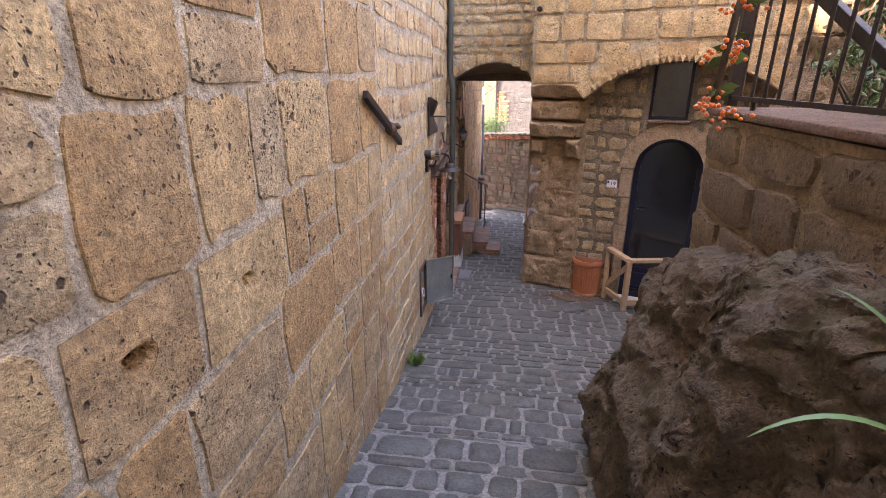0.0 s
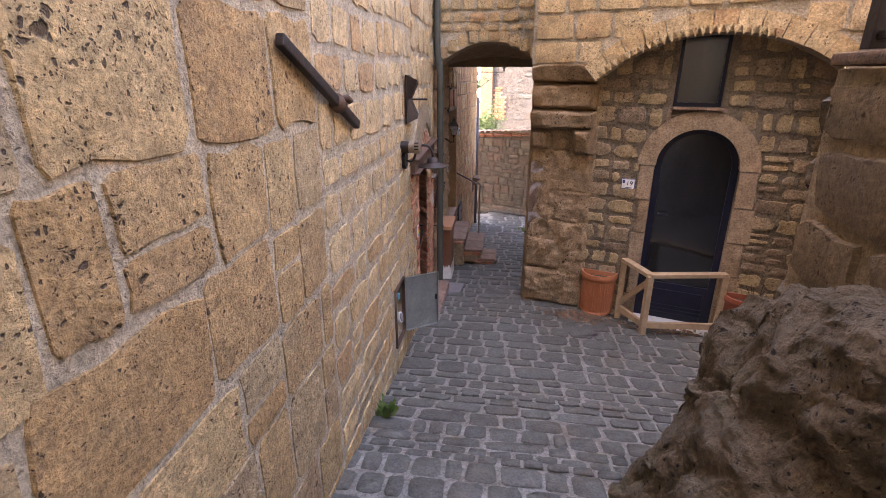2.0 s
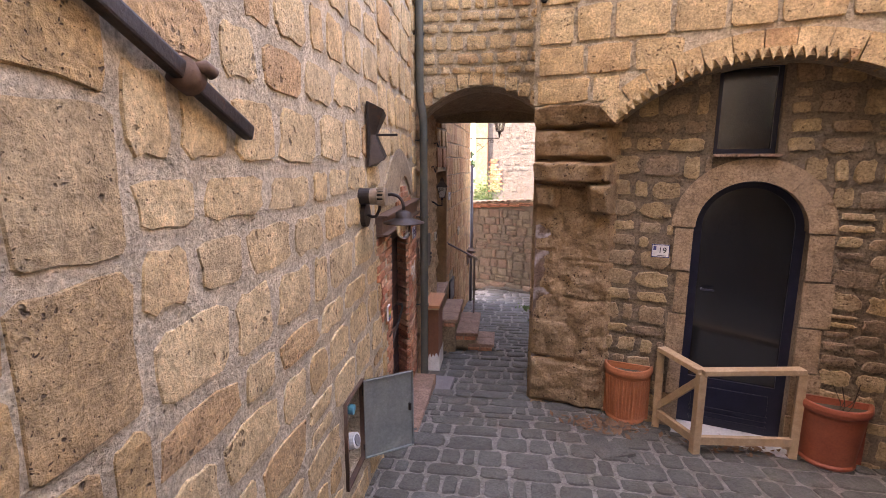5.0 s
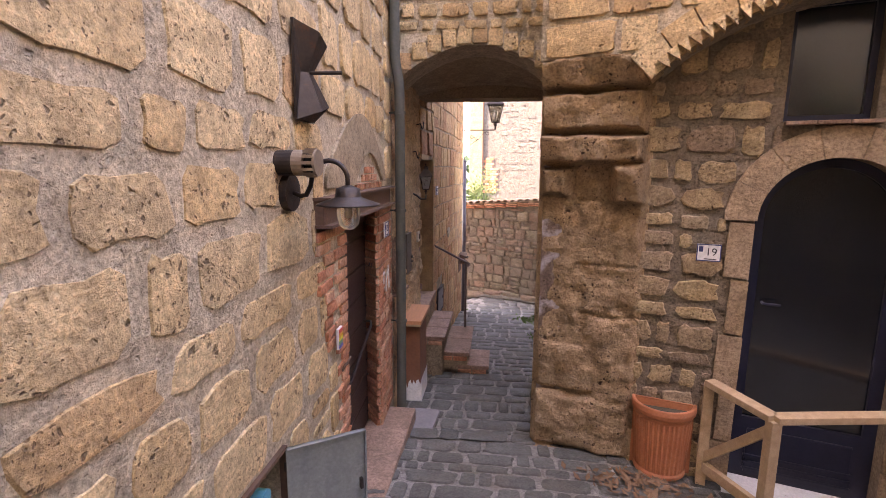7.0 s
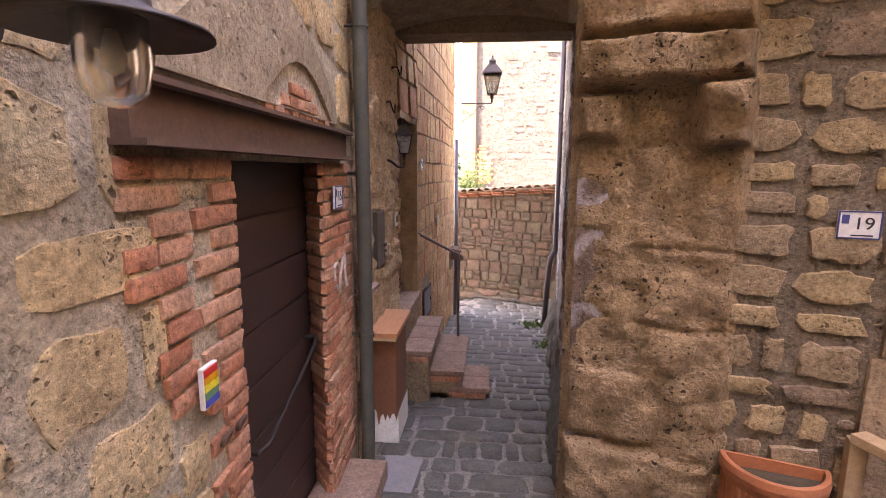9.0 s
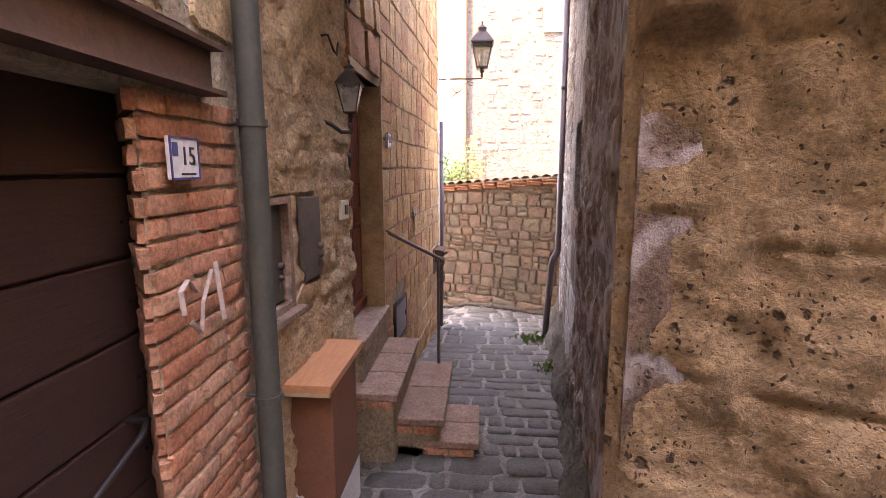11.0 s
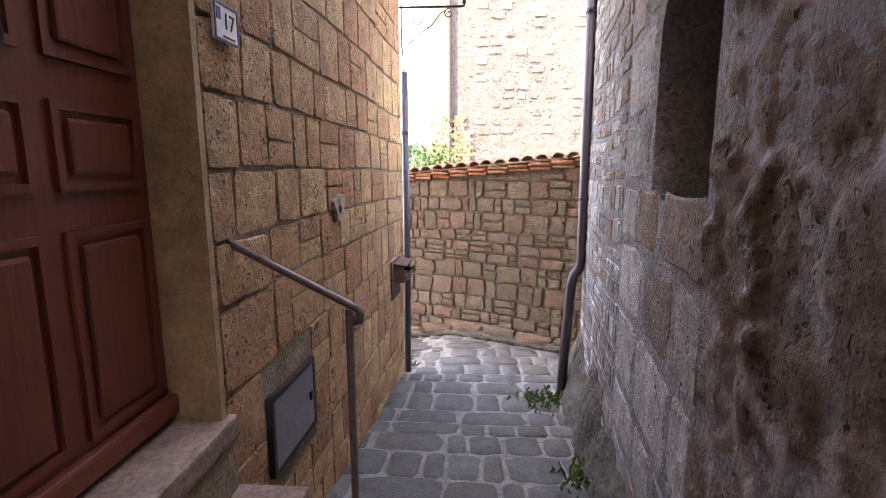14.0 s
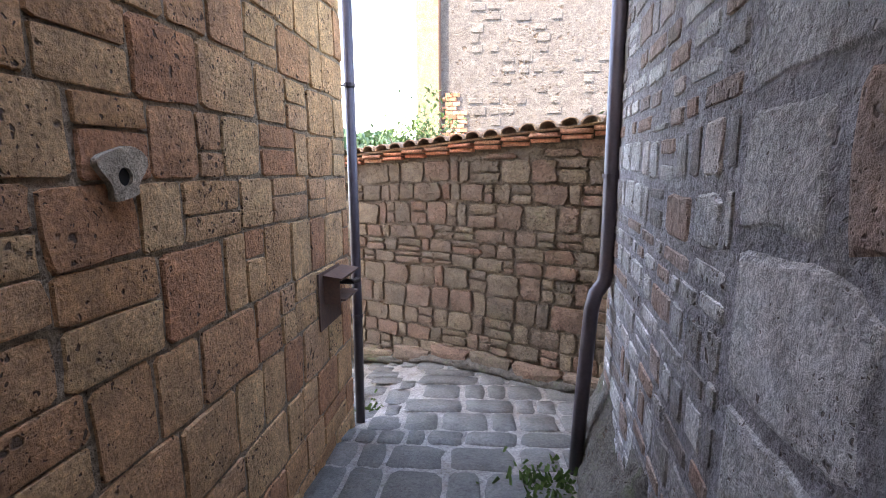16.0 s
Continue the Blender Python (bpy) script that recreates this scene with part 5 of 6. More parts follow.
# raised garden beside the upper alley
for k, (x, y, w, hgt, n) in enumerate(((1.6, 2.2, 0.25, 0.5, 700), (1.75, 1.4, 0.3, 0.5, 800), (2.4, 2.0, 0.4, 0.9, 1400), (2.6, 0.9, 0.5, 1.0, 1500), (1.65, 2.65, 0.2, 0.35, 500))):
    leaf_cloud("garden_shrub", pose(x, y, 1.30), [LEAF_LIGHT if k != 2 else LEAF, LEAF], n, (w, w, hgt), 0.022, "yellow-green small-leaved shrub in the raised garden", "shrub", 10 + k, stems=7)
leaf_cloud("ivy", pose(3.6, 2.4, 1.30), [LEAF_DARK, LEAF], 3600, (0.7, 1.6, 2.2), 0.04, "dark ivy climbing the house behind the garden", "ivy", 30, stems=9)


def strap_plant(m, leaves, label, name="strap_leaf_plant"):
    e = empty(name, m, label, "plant")
    for pts, w in leaves:
        bm = bmesh.new()
        prev = None
        n = 14
        P = [Vector(p) for p in pts]
        for i in range(n + 1):
            t = i / n
            c = (1 - t) ** 2 * P[0] + 2 * t * (1 - t) * P[1] + t * t * P[2]
            d = (2 * (1 - t) * (P[1] - P[0]) + 2 * t * (P[2] - P[1])).normalized()
            sd = d.cross(Vector((0, 0, 1))).normalized() * w * (1 - t) ** 0.6 * (0.6 + 0.8 * min(1, t * 4))
            up = sd.cross(d) * 0.35
            row = [bm.verts.new(c - sd + up), bm.verts.new(c), bm.verts.new(c + sd + up)]
            if prev:
                bm.faces.new((prev[0], prev[1], row[1], row[0]))
                bm.faces.new((prev[1], prev[2], row[2], row[1]))
            prev = row
        part("leaf_blade", bm, LEAF, e, smooth=True)


strap_plant(pose(0.98, 0.80, 0.66), [([(0, 0, 0), (-0.2, 0.15, 0.30), (-0.46, 0.10, 0.13)], 0.012), ([(0, 0, 0), (-0.12, 0.05, 0.12), (-0.36, 0.02, 0.02)], 0.010), ([(0, 0, 0), (-0.05, 0.3, 0.35), (-0.16, 0.45, 0.34)], 0.012), ([(0, 0, 0), (0.1, 0.2, 0.4), (0.15, 0.45, 0.3)], 0.011), ([(0, 0, 0), (-0.15, -0.1, 0.12), (-0.28, -0.06, -0.06)], 0.010), ([(0, 0, 0), (0.0, 0.2, 0.2), (-0.04, 0.42, 0.12)], 0.010)], "green strap-leaved plant growing on the rock")


def berry_branch():
    """Firethorn branch: woody stem, leaves and bunches of orange berries."""
    e = empty("firethorn_branch", pose(1.25, 1.6, 1.30), "firethorn shrub branch with orange berries and green leaves", "shrub")
    r = random.Random(5)
    root = Vector((1.25, 1.6, 1.30))
    bm = bmesh.new()
    bmesh.ops.create_icosphere(bm, subdivisions=1, radius=0.0045)
    berry_me = bpy.data.meshes.new("berry")
    bm.to_mesh(berry_me)
    bm.free()
    berry_me.shade_smooth()
    berry_me.materials.append(BERRY)
    path = [Vector((1.25, 1.6, 1.30)), Vector((1.05, 1.4, 1.78)), Vector((0.62, 1.06, 1.92)), Vector((0.40, 0.95, 1.78)), Vector((0.36, 0.93, 1.60)), Vector((0.345, 0.92, 1.46))]
    part("branch", tube([p - root for p in path], 0.006, 7), BARK, e, smooth=True)
    for c in ((0.365, 0.925, 1.66), (0.37, 0.93, 1.61), (0.345, 0.915, 1.54), (0.375, 0.93, 1.545), (0.34, 0.915, 1.455), (0.36, 0.92, 1.44)):
        for _ in range(15):
            ob = new("berry", berry_me)
            ob.parent = e
            ob.location = Vector(c) - root + Vector((r.gauss(0, 0.014), r.gauss(0, 0.012), r.gauss(0, 0.010)))
            k = r.uniform(0.8, 1.15)
            ob.scale = (k, k, k * 0.9)
    for k in range(16):
        c = path[-1].lerp(path[-3], r.random()) - root
        a = r.uniform(0, 6.28)
        L = r.uniform(0.025, 0.05)
        d = Vector((math.cos(a), math.sin(a) * 0.5, r.uniform(-0.8, 0.4))).normalized()
        sd = d.cross(Vector((0.3, 1, 0.2))).normalized() * L * 0.22
        bm = bmesh.new()
        q = [bm.verts.new(c), bm.verts.new(c + d * L * 0.5 + sd), bm.verts.new(c + d * L), bm.verts.new(c + d * L * 0.5 - sd), bm.verts.new(c + d * L * 0.5 + Vector((0, 0, -0.004)))]
        for i in range(4):
            bm.faces.new((q[i], q[(i + 1) % 4], q[4]))
        part("leaf", bm, LEAF, e)


berry_branch()


def fence():
    e = empty("garden_fence", Matrix(), "dark iron garden fence on top of the retaining wall", "fence")
    x = 1.16
    part("bottom_rail", box_bm((x, 0.4, 1.40), (0.02, 4.9, 0.022)), IRON, e)
    part("top_rail", box_bm((x, 0.4, 2.30), (0.02, 4.9, 0.022)), IRON, e)
    part("corner_post", box_bm((x, 2.86, 1.86), (0.05, 0.05, 1.0), None, 0.004), IRON, e)
    part("post", box_bm((x, 0.9, 1.86), (0.04, 0.04, 1.0), None, 0.004), IRON, e)
    for k in range(38):
        y = 2.76 - 0.125 * k
        part("bar", tube([(x, y, 1.40), (x, y, 2.34)], 0.008, 6), IRON, e)
    part("slanting_brace", box_bm((1.22, 2.18, 1.72), (0.03, 0.75, 0.05), Matrix.Rotation(radians(28), 4, "X"), 0.004), IRON, e)
    for y in (2.6, 0.4, -1.9):
        part("foot_pin", tube([(x, y, 1.34), (x, y, 1.41)], 0.012, 6), IRON, e)


fence()
cop = part("coping", box_bm((1.32, -0.05, 1.33), (0.50, 5.92, 0.04), None, 0.012), END_STONE)
tagged(cop, "weathered stone coping of the garden wall", "coping", kind="structure")


def tuft(name, x, y, n, h, mat, label, seed, spread=0.06):
    r = random.Random(seed)
    e = empty(name, pose(x, y, gz(x, y) + 0.004), label, "weeds")
    verts, faces = [], []
    for _ in range(n):
        bx, by = r.gauss(0, spread), r.gauss(0, spread)
        a, L = r.uniform(0, 6.28), h * r.uniform(0.4, 1.2)
        o = len(verts)
        s = 0.008
        verts += [(bx - s, by, 0), (bx + s, by, 0), (bx + math.cos(a) * L * 0.5, by + math.sin(a) * L * 0.5, L), (bx + math.cos(a) * L * 0.5 + s * 2, by + math.sin(a) * L * 0.5, L * 0.7)]
        faces += [(o, o + 1, o + 3), (o, o + 3, o + 2)]
    me = bpy.data.meshes.new("leaves")
    me.from_pydata(verts, [], faces)
    me.materials.append(mat)
    ob = new("leaves", me)
    ob.parent = e


tuft("weed_tuft", -0.80, 3.96, 60, 0.09, LEAF, "small green weed at the foot of the wall", 1, 0.035)
tuft("weed_tuft", 0.62, 11.9, 160, 0.05, LEAF, "low green weeds at the foot of the rain pipe", 2, 0.11)
tuft("weed_tuft", 0.70, 10.6, 110, 0.06, LEAF, "green weeds in the mossy footing", 3, 0.09)
tuft("weed_tuft", -0.70, 13.0, 80, 0.04, LEAF, "sparse weeds by the house corner", 4, 0.1)
cover = part("drain_cover", box_bm((0, 0, 0), (0.30, 0.24, 0.03), None, 0.006), PAVING)
cover.matrix_world = pose(0.93, 5.98, gz(0.93, 5.98) + 0.006, -6, 0, 20)
tagged(cover, "flat grey stone drain cover set in the paving", "drain cover")
# dry leaves swept against the pier and door
r = random.Random(9)
verts, faces = [], []
for _ in range(280):
    if r.random() < 0.6:
        x, y = r.gauss(0.98, 0.17), r.gauss(6.46, 0.09)
    else:
        x, y = r.gauss(2.0, 0.2), r.gauss(6.28, 0.07)
    p = Vector((x, y, gz(x, y) + 0.018 + r.uniform(0, 0.015)))
    q = Euler((r.uniform(-0.6, 0.6), r.uniform(-0.6, 0.6), r.uniform(0, 6.3))).to_matrix()
    s = r.uniform(0.018, 0.042)
    o = len(verts)
    verts += [tuple(p + q @ Vector(v)) for v in ((-s, 0, 0.004), (0, -s * 0.5, 0), (s, 0, 0.005), (0, s * 0.5, 0))]
    faces += [(o, o + 1, o + 2), (o, o + 2, o + 3)]
me = bpy.data.meshes.new("dry_leaves")
me.from_pydata(verts, [], faces)
me.materials.append(DRY)
tagged(new("dry_leaves", me), "dry brown leaves scattered on the paving by the pier", "leaves", kind="stuff")

# ---- distance ----
def far_house():
    e = empty("far_house", pose(0, 18, -0.6), "sunlit house of pale rubble with a yellow corner", "house")
    part("wall", box_bm((3.2, 0.5, 3.6), (7.4, 0.8, 8.4)), PALEWALL, e, "pale sunlit rubble wall")
    part("yellow_corner", box_bm((-0.70, 0.48, 2.6), (0.38, 0.9, 6.4)), YELLOW, e, "yellow plastered corner")
    part("downpipe", tube([(-0.50, 0.06, 0.0), (-0.50, 0.06, 7.6)], 0.035, 8), RUST, e)
    rr = random.Random(2)
    for j in range(14):
        for i in range(3 - (j > 9)):
            part("brick", box_bm((-0.40 + 0.13 * i + 0.06 * (j % 2), 0.095, 0.62 + 0.075 * j), (0.12, 0.04, 0.062)), BRICK, e)
    for j in range(26):
        for i in range(9):
            if rr.random() < 0.3:
                part("stone", box_bm((0.15 + 0.27 * i + rr.uniform(-0.06, 0.06), 0.10, 0.3 + 0.17 * j), (rr.uniform(0.12, 0.26), 0.022, rr.uniform(0.08, 0.15)), None, 0.01), PALEWALL, e)
    part("window", box_bm((1.55, 0.085, 4.35), (0.45, 0.05, 0.7)), YELLOW, e)
    part("roof", box_bm((2.6, 0.3, 7.95), (9.0, 1.6, 0.15), Matrix.Rotation(radians(12), 4, "X")), TILE, e)


far_house()
r = random.Random(21)
verts, faces = [], []
for _ in range(5000):
    a = r.uniform(-1, 1)
    x, y = -14 + 9 * a + r.gauss(0, 1.5), 62 + r.gauss(0, 3)
    z = -4 + 7.5 * r.random() ** 0.6 * (1 - 0.3 * a * a)
    p = Vector((x, y, z))
    q = Euler((r.uniform(0, 6), r.uniform(0, 6), r.uniform(0, 6))).to_matrix()
    s = r.uniform(0.2, 0.5)
    o = len(verts)
    verts += [tuple(p + q @ Vector(v)) for v in ((-s, 0, 0), (0, -s, 0.1), (s, 0, 0), (0, s, 0.1))]
    faces += [(o, o + 1, o + 2), (o, o + 2, o + 3)]
me = bpy.data.meshes.new("far_woods")
me.from_pydata(verts, [], faces)
me.materials.append(LEAF_DARK)
tagged(new("far_woods", me), "distant wooded hillside", "woods", kind="stuff")


# ---- masonry faces ----
S_BIG = shapes(16, TUFA, 100, inset=0.010, rag=0.05, corner=0.08, dome=0.3)
S_PALE = shapes(20, TUFA_PALE, 200, inset=0.018, rag=0.085, corner=0.13)
S_BROWN = shapes(16, TUFA_BROWN, 300, inset=0.02, rag=0.03, corner=0.06)
S_RUB = shapes(22, RUBBLE, 400, inset=0.04, rag=0.11, corner=0.13)
S_GREY = shapes(16, GREY_STONE, 500, inset=0.06, rag=0.06, corner=0.09)
S_END = shapes(18, END_STONE, 600, inset=0.022, rag=0.08, corner=0.10)
S_ASH = shapes(14, TUFA_PALE, 700, inset=0.02, rag=0.035, corner=0.07)
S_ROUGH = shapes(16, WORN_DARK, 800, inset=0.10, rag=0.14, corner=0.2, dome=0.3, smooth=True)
S_DARK = shapes(12, BOULDER, 900, inset=0.08, rag=0.08, corner=0.14, dome=0.5)
# tufa tones darkened to carry the shade of growth above the garden wall
RET_STONE = stone_mat("shade_darkened_tufa", [(0.14, 0.095, 0.06), (0.20, 0.14, 0.085), (0.17, 0.12, 0.08)], pit=0.6, pit_scale=30, grime_amt=0.5, moss=0.15)
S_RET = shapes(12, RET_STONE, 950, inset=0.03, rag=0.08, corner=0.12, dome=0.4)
S_BRICK = shapes(10, BRICK, 1000, inset=0.02, rag=0.03, corner=0.04, dome=0.05)
S_PAVE = shapes(20, PAVING, 1100, inset=0.035, rag=0.06, corner=0.12, dome=0.1)


def block_rects(*rs):
    return lambda v: [(a, b) for a, z0, b, z1 in rs if z0 < v < z1]


# near wall: great porous blocks, then smaller paler ones
far = course_layout(6.25, la + 0.02, -1.7, 3.6, (0.17, 0.28), (0.20, 0.46), 0.042, 12, blocked=block_rects((7.64, -1.05, 8.08, -0.38)), split=0.12, wave=0.015)
for (hu, hv, size), rim, host in CAVITIES:
    wu, wv = host[2] / 2, host[3] / 2
    b2 = plate([(host[0] - wu, host[1] - wv + 0.02), (host[0] - wu + 0.03, host[1] - wv), (host[0] + wu - 0.02, host[1] - wv + 0.01), (host[0] + wu, host[1] + wv - 0.03), (host[0] + wu - 0.03, host[1] + wv), (host[0] - wu + 0.02, host[1] + wv - 0.01)], [rim], 0.004)
    bmesh.ops.translate(b2, vec=(0, 0, 0.006), verts=b2.verts)
    part("stone", b2, TUFA, wall_a)
    b2 = bmesh.new()
    levels = []
    for k in range(7):
        q = 1.04 - 0.11 * k
        levels.append([b2.verts.new((hu + (u - hu) * q + 0.006 * noise.noise(Vector((u * 30, v * 30, k))), hv + (v - hv) * q, 0.004 - size * 0.03 * k * k)) for u, v in rim])
    for p, q in zip(levels, levels[1:]):
        for i in range(26):
            b2.faces.new((p[i], p[(i + 1) % 26], q[(i + 1) % 26], q[i]))
    b2.faces.new(levels[-1])
    part("cavity", b2, TUFA, wall_a)
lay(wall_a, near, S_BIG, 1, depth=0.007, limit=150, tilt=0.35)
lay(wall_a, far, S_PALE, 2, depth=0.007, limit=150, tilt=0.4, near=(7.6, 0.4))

# wall with the plank door: blocks left of the brick jamb and above the beam
stones = course_layout(0.0, 0.15, -1.7, -0.30, (0.14, 0.30), (0.2, 0.24), 0.02, 13)
stones += course_layout(0.0, 1.55, 0.95, 3.6, (0.22, 0.36), (0.24, 0.5), 0.03, 14)
stones += course_layout(1.55, lb, 0.6, 3.6, (0.2, 0.3), (0.2, 0.3), 0.03, 15)
lay(wall_b, stones, S_PALE, 3, depth=0.014)
bricks = []
rb = random.Random(5)
for i in range(28):
    v = -1.44 + 0.066 * i
    if v < 0.36:
        w = 0.15 + 0.09 * (i % 2)
        bricks.append((0.37 - w / 2, v + 0.03, w - 0.01, 0.054))
        if v > -0.30:
            bricks.append((0.06 - 0.02 * (i % 3), v + 0.03, 0.14, 0.053))
        if v > 0.02 and i % 3 != 1:
            bricks.append((-0.07, v + 0.03, 0.11, 0.052))
        if v > -1.40:
            a = 1.265
            for w in ((0.12, 0.24, 0.15), (0.24, 0.12, 0.15), (0.19, 0.22, 0.10))[i % 3]:
                bricks.append((a + w / 2, v + 0.03 + rb.uniform(-0.003, 0.003), w - 0.010, 0.055))
                a += w
for i in range(9):
    a = 0.62 + 0.085 * i
    hgt = 0.165 * math.sin(math.pi * (i + 0.8) / 9.6)
    for k in range(max(1, int(hgt / 0.05))):
        bricks.append((a + 0.04, 0.585 + 0.052 * k, 0.078, 0.045))
lay(wall_b, bricks, S_BRICK, 6, depth=0.014, name="brick", tilt=1.2)
# the reveal of the far jamb
bricks = [(0.105 + 0.006 * (i % 3), -1.38 + 0.066 * i + 0.03, 0.20, 0.055) for i in range(27)]
lay(jamb, bricks, S_BRICK, 7, depth=0.02, name="brick", tilt=1.0)

# passage wall, lintel, lower alley wall
worn_face("worn_facing", wall_c, 0.0, lc, -1.8, 1.9, 0.20, 0.030, WORN, holes=((0.03, -0.41, 0.31, 0.08), (0.41, -0.33, 0.63, 0.075)), seed=2.0, tall=0.8, sink=-0.004, sway=0.4)
S_WORN = shapes(14, WORN, 1300, inset=0.09, rag=0.13, corner=0.2, dome=0.4, smooth=True)
lay(wall_c, course_layout(0.0, lc, -1.75, 1.85, (0.11, 0.20), (0.13, 0.30), 0.045, 19, blocked=block_rects((-0.01, -0.46, 0.70, 0.13), (0.94, -0.12, 1.13, 0.05)), split=0.1, wave=0.015), S_WORN, 20, depth=0.030, tilt=3)
lay(wall_l, course_layout(0, ll, 0.84, 3.2, (0.2, 0.3), (0.24, 0.4), 0.02, 23), S_BROWN, 24, depth=0.022)
stones = course_layout(0.03, ld, -2.4, 3.4, (0.17, 0.33), (0.14, 0.42), 0.008, 25, wave=0.010, blocked=block_rects((0.30, -1.32, 0.80, -0.95)), split=0.15)
lay(wall_d, stones, S_BROWN, 26, depth=0.010, tilt=1.0, near=(1.2, -0.6))
lay(wall_w, course_layout(0, 1.6, -2.4, 1.6, (0.2, 0.3), (0.2, 0.4), 0.02, 27), S_BROWN, 28, depth=0.02)

# wall over the passage arch
lay(wall_e, course_layout(0, le, 1.80, 2.98, (0.10, 0.2), (0.10, 0.26), 0.03, 31, wave=0.01), S_PALE, 32, depth=0.024)
vous = []
for i in range(10):
    a = 0.13 + 1.25 * (i + 0.5) / 10
    vous.append((a, 1.52 + 0.255 * math.sin(math.pi * (i + 0.5) / 10) ** 0.8, 0.12, 0.14))
lay(wall_e, vous, S_ASH, 33, depth=0.02, tilt=4)

# right wall of the passage
stones = course_layout(0, 1.85, -2.3, 3.2, (0.07, 0.18), (0.10, 0.34), 0.032, 41, split=0.1, wave=0.02)
stones += course_layout(1.85, 3.12, -2.3, 3.2, (0.26, 0.4), (0.3, 0.55), 0.022, 42, blocked=block_rects((2.38, -0.2, 3.1, 0.62)))
lay(wall_r, stones, S_GREY, 43, depth=0.006, tilt=0.5, near=(2.2, -0.6))
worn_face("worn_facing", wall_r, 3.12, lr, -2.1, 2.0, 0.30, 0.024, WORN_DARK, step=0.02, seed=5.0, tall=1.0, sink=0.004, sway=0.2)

# niche wall, arch ring and the blocks above
def niche_gap(v):
    out = []
    if v < 0.38:
        out.append((1.01, 2.13))
    elif v < 0.38 + 0.58:
        k = math.sqrt(max(0.0, 0.585 ** 2 - (v - 0.38) ** 2))
        out.append((1.56 - k, 1.56 + k))
    if 0.95 < v < 1.74:
        out.append((1.20, 1.73))
    if 0.06 < v < 0.23:
        out.append((0.82, 0.99))
    return out


lay(wall_19, course_layout(0.42, l19, -1.75, 2.0, (0.12, 0.23), (0.12, 0.32), 0.036, 51, blocked=niche_gap, split=0.08, wave=0.02), S_RUB, 52, depth=0.018, tilt=2)
N = 7
for i in range(N):
    a0, a1 = 180 - 180 * i / N - 0.2, 180 - 180 * (i + 1) / N + 0.2
    pts = arc_pts(1.56, 0.38, 0.585, a0, a1, 4) + arc_pts(1.56, 0.38, 0.40, a1, a0, 4)
    b2 = plate(pts, [], 0.16)
    bmesh.ops.translate(b2, vec=(0, 0, 0.03), verts=b2.verts)
    ob = part("stone", b2, RING, wall_19)
for s in (0, 1):
    for k in range(5):
        v0 = -1.55 + 0.385 * k
        w = (0.17 if (k + s) % 2 else 0.21) - (0.06 if not s else 0.0)
        b2 = plate([(0.004, v0 + 0.006), (w, v0 + 0.012), (w - 0.01, v0 + 0.378), (0, v0 + 0.372)], [], 0.16)
        m = Matrix.Translation((1.97, 0, 0.028)) if s else Matrix.Translation((1.15, 0, 0.028)) @ Matrix.Diagonal((-1, 1, 1, 1))
        bmesh.ops.transform(b2, matrix=m, verts=b2.verts)
        bmesh.ops.recalc_face_normals(b2, faces=b2.faces)
        part("stone", b2, RING, wall_19)


def upper_gap(v):
    top = AC[1] + AR + 0.20
    if v > top:
        return []
    k = math.sqrt(max(0.0, (AR + 0.20) ** 2 - (v - AC[1]) ** 2))
    return [(AC[0] - k, AC[0] + k)]


lay(wall_u, course_layout(0.02, 4.6, 1.42, 2.98, (0.22, 0.32), (0.25, 0.48), 0.022, 55, blocked=upper_gap), S_ASH, 56, depth=0.02, limit=120)
for i in range(13):
    c = math.degrees(math.asin(1.10 / AR))
    a0, a1 = 90 + c - 2 * c * i / 13 - 0.15, 90 + c - 2 * c * (i + 1) / 13 + 0.15
    b2 = plate(arc_pts(*AC, AR + 0.19, a0, a1, 3) + arc_pts(*AC, AR, a1, a0, 3), [], 0.2)
    bmesh.ops.translate(b2, vec=(0, 0, 0.05), verts=b2.verts)
    part("stone", b2, TUFA_PALE, wall_u)
# carved dog-tooth border on the left part of the arch
for i in range(24):
    a = radians(90 + 39 - 2.35 * i)
    da = radians(1.1)
    b2 = plate([(AC[0] + q * math.cos(t), AC[1] + q * math.sin(t)) for q, t in ((AR + 0.06, a + da), (AR + 0.06, a - da), (AR - 0.028, a))], [], 0.06)
    bmesh.ops.translate(b2, vec=(0, 0, 0.085), verts=b2.verts)
    part("tooth", b2, TUFA_PALE, wall_u)

# pier between passage and niche: eroded blocks, corbelled out towards the top
PIER_M = wall_pose((0.31, 7.0), (1.03, 6.775))
PIER_BLOCKS = [(0.36, 1.335, 0.38, 0.10, 0.27), (0.35, 1.09, 0.37, 0.135, 0.20), (0.35, 0.835, 0.38, 0.105, 0.24), (0.12, 0.61, 0.13, 0.11, 0.15), (0.62, 0.60, 0.13, 0.14, 0.21), (0.36, 0.59, 0.11, 0.11, 0.03),
               (0.14, 0.30, 0.15, 0.22, 0.025), (0.50, 0.24, 0.24, 0.24, 0.03), (0.16, -0.15, 0.18, 0.20, 0.02), (0.54, -0.18, 0.22, 0.19, 0.035), (0.14, -0.58, 0.16, 0.24, 0.02), (0.50, -0.62, 0.26, 0.24, 0.035),
               (0.22, -0.80, 0.22, 0.19, 0.05), (0.6, -0.92, 0.15, 0.20, 0.04), (0.36, -1.24, 0.37, 0.22, 0.07), (0.36, -1.62, 0.38, 0.15, 0.08)]


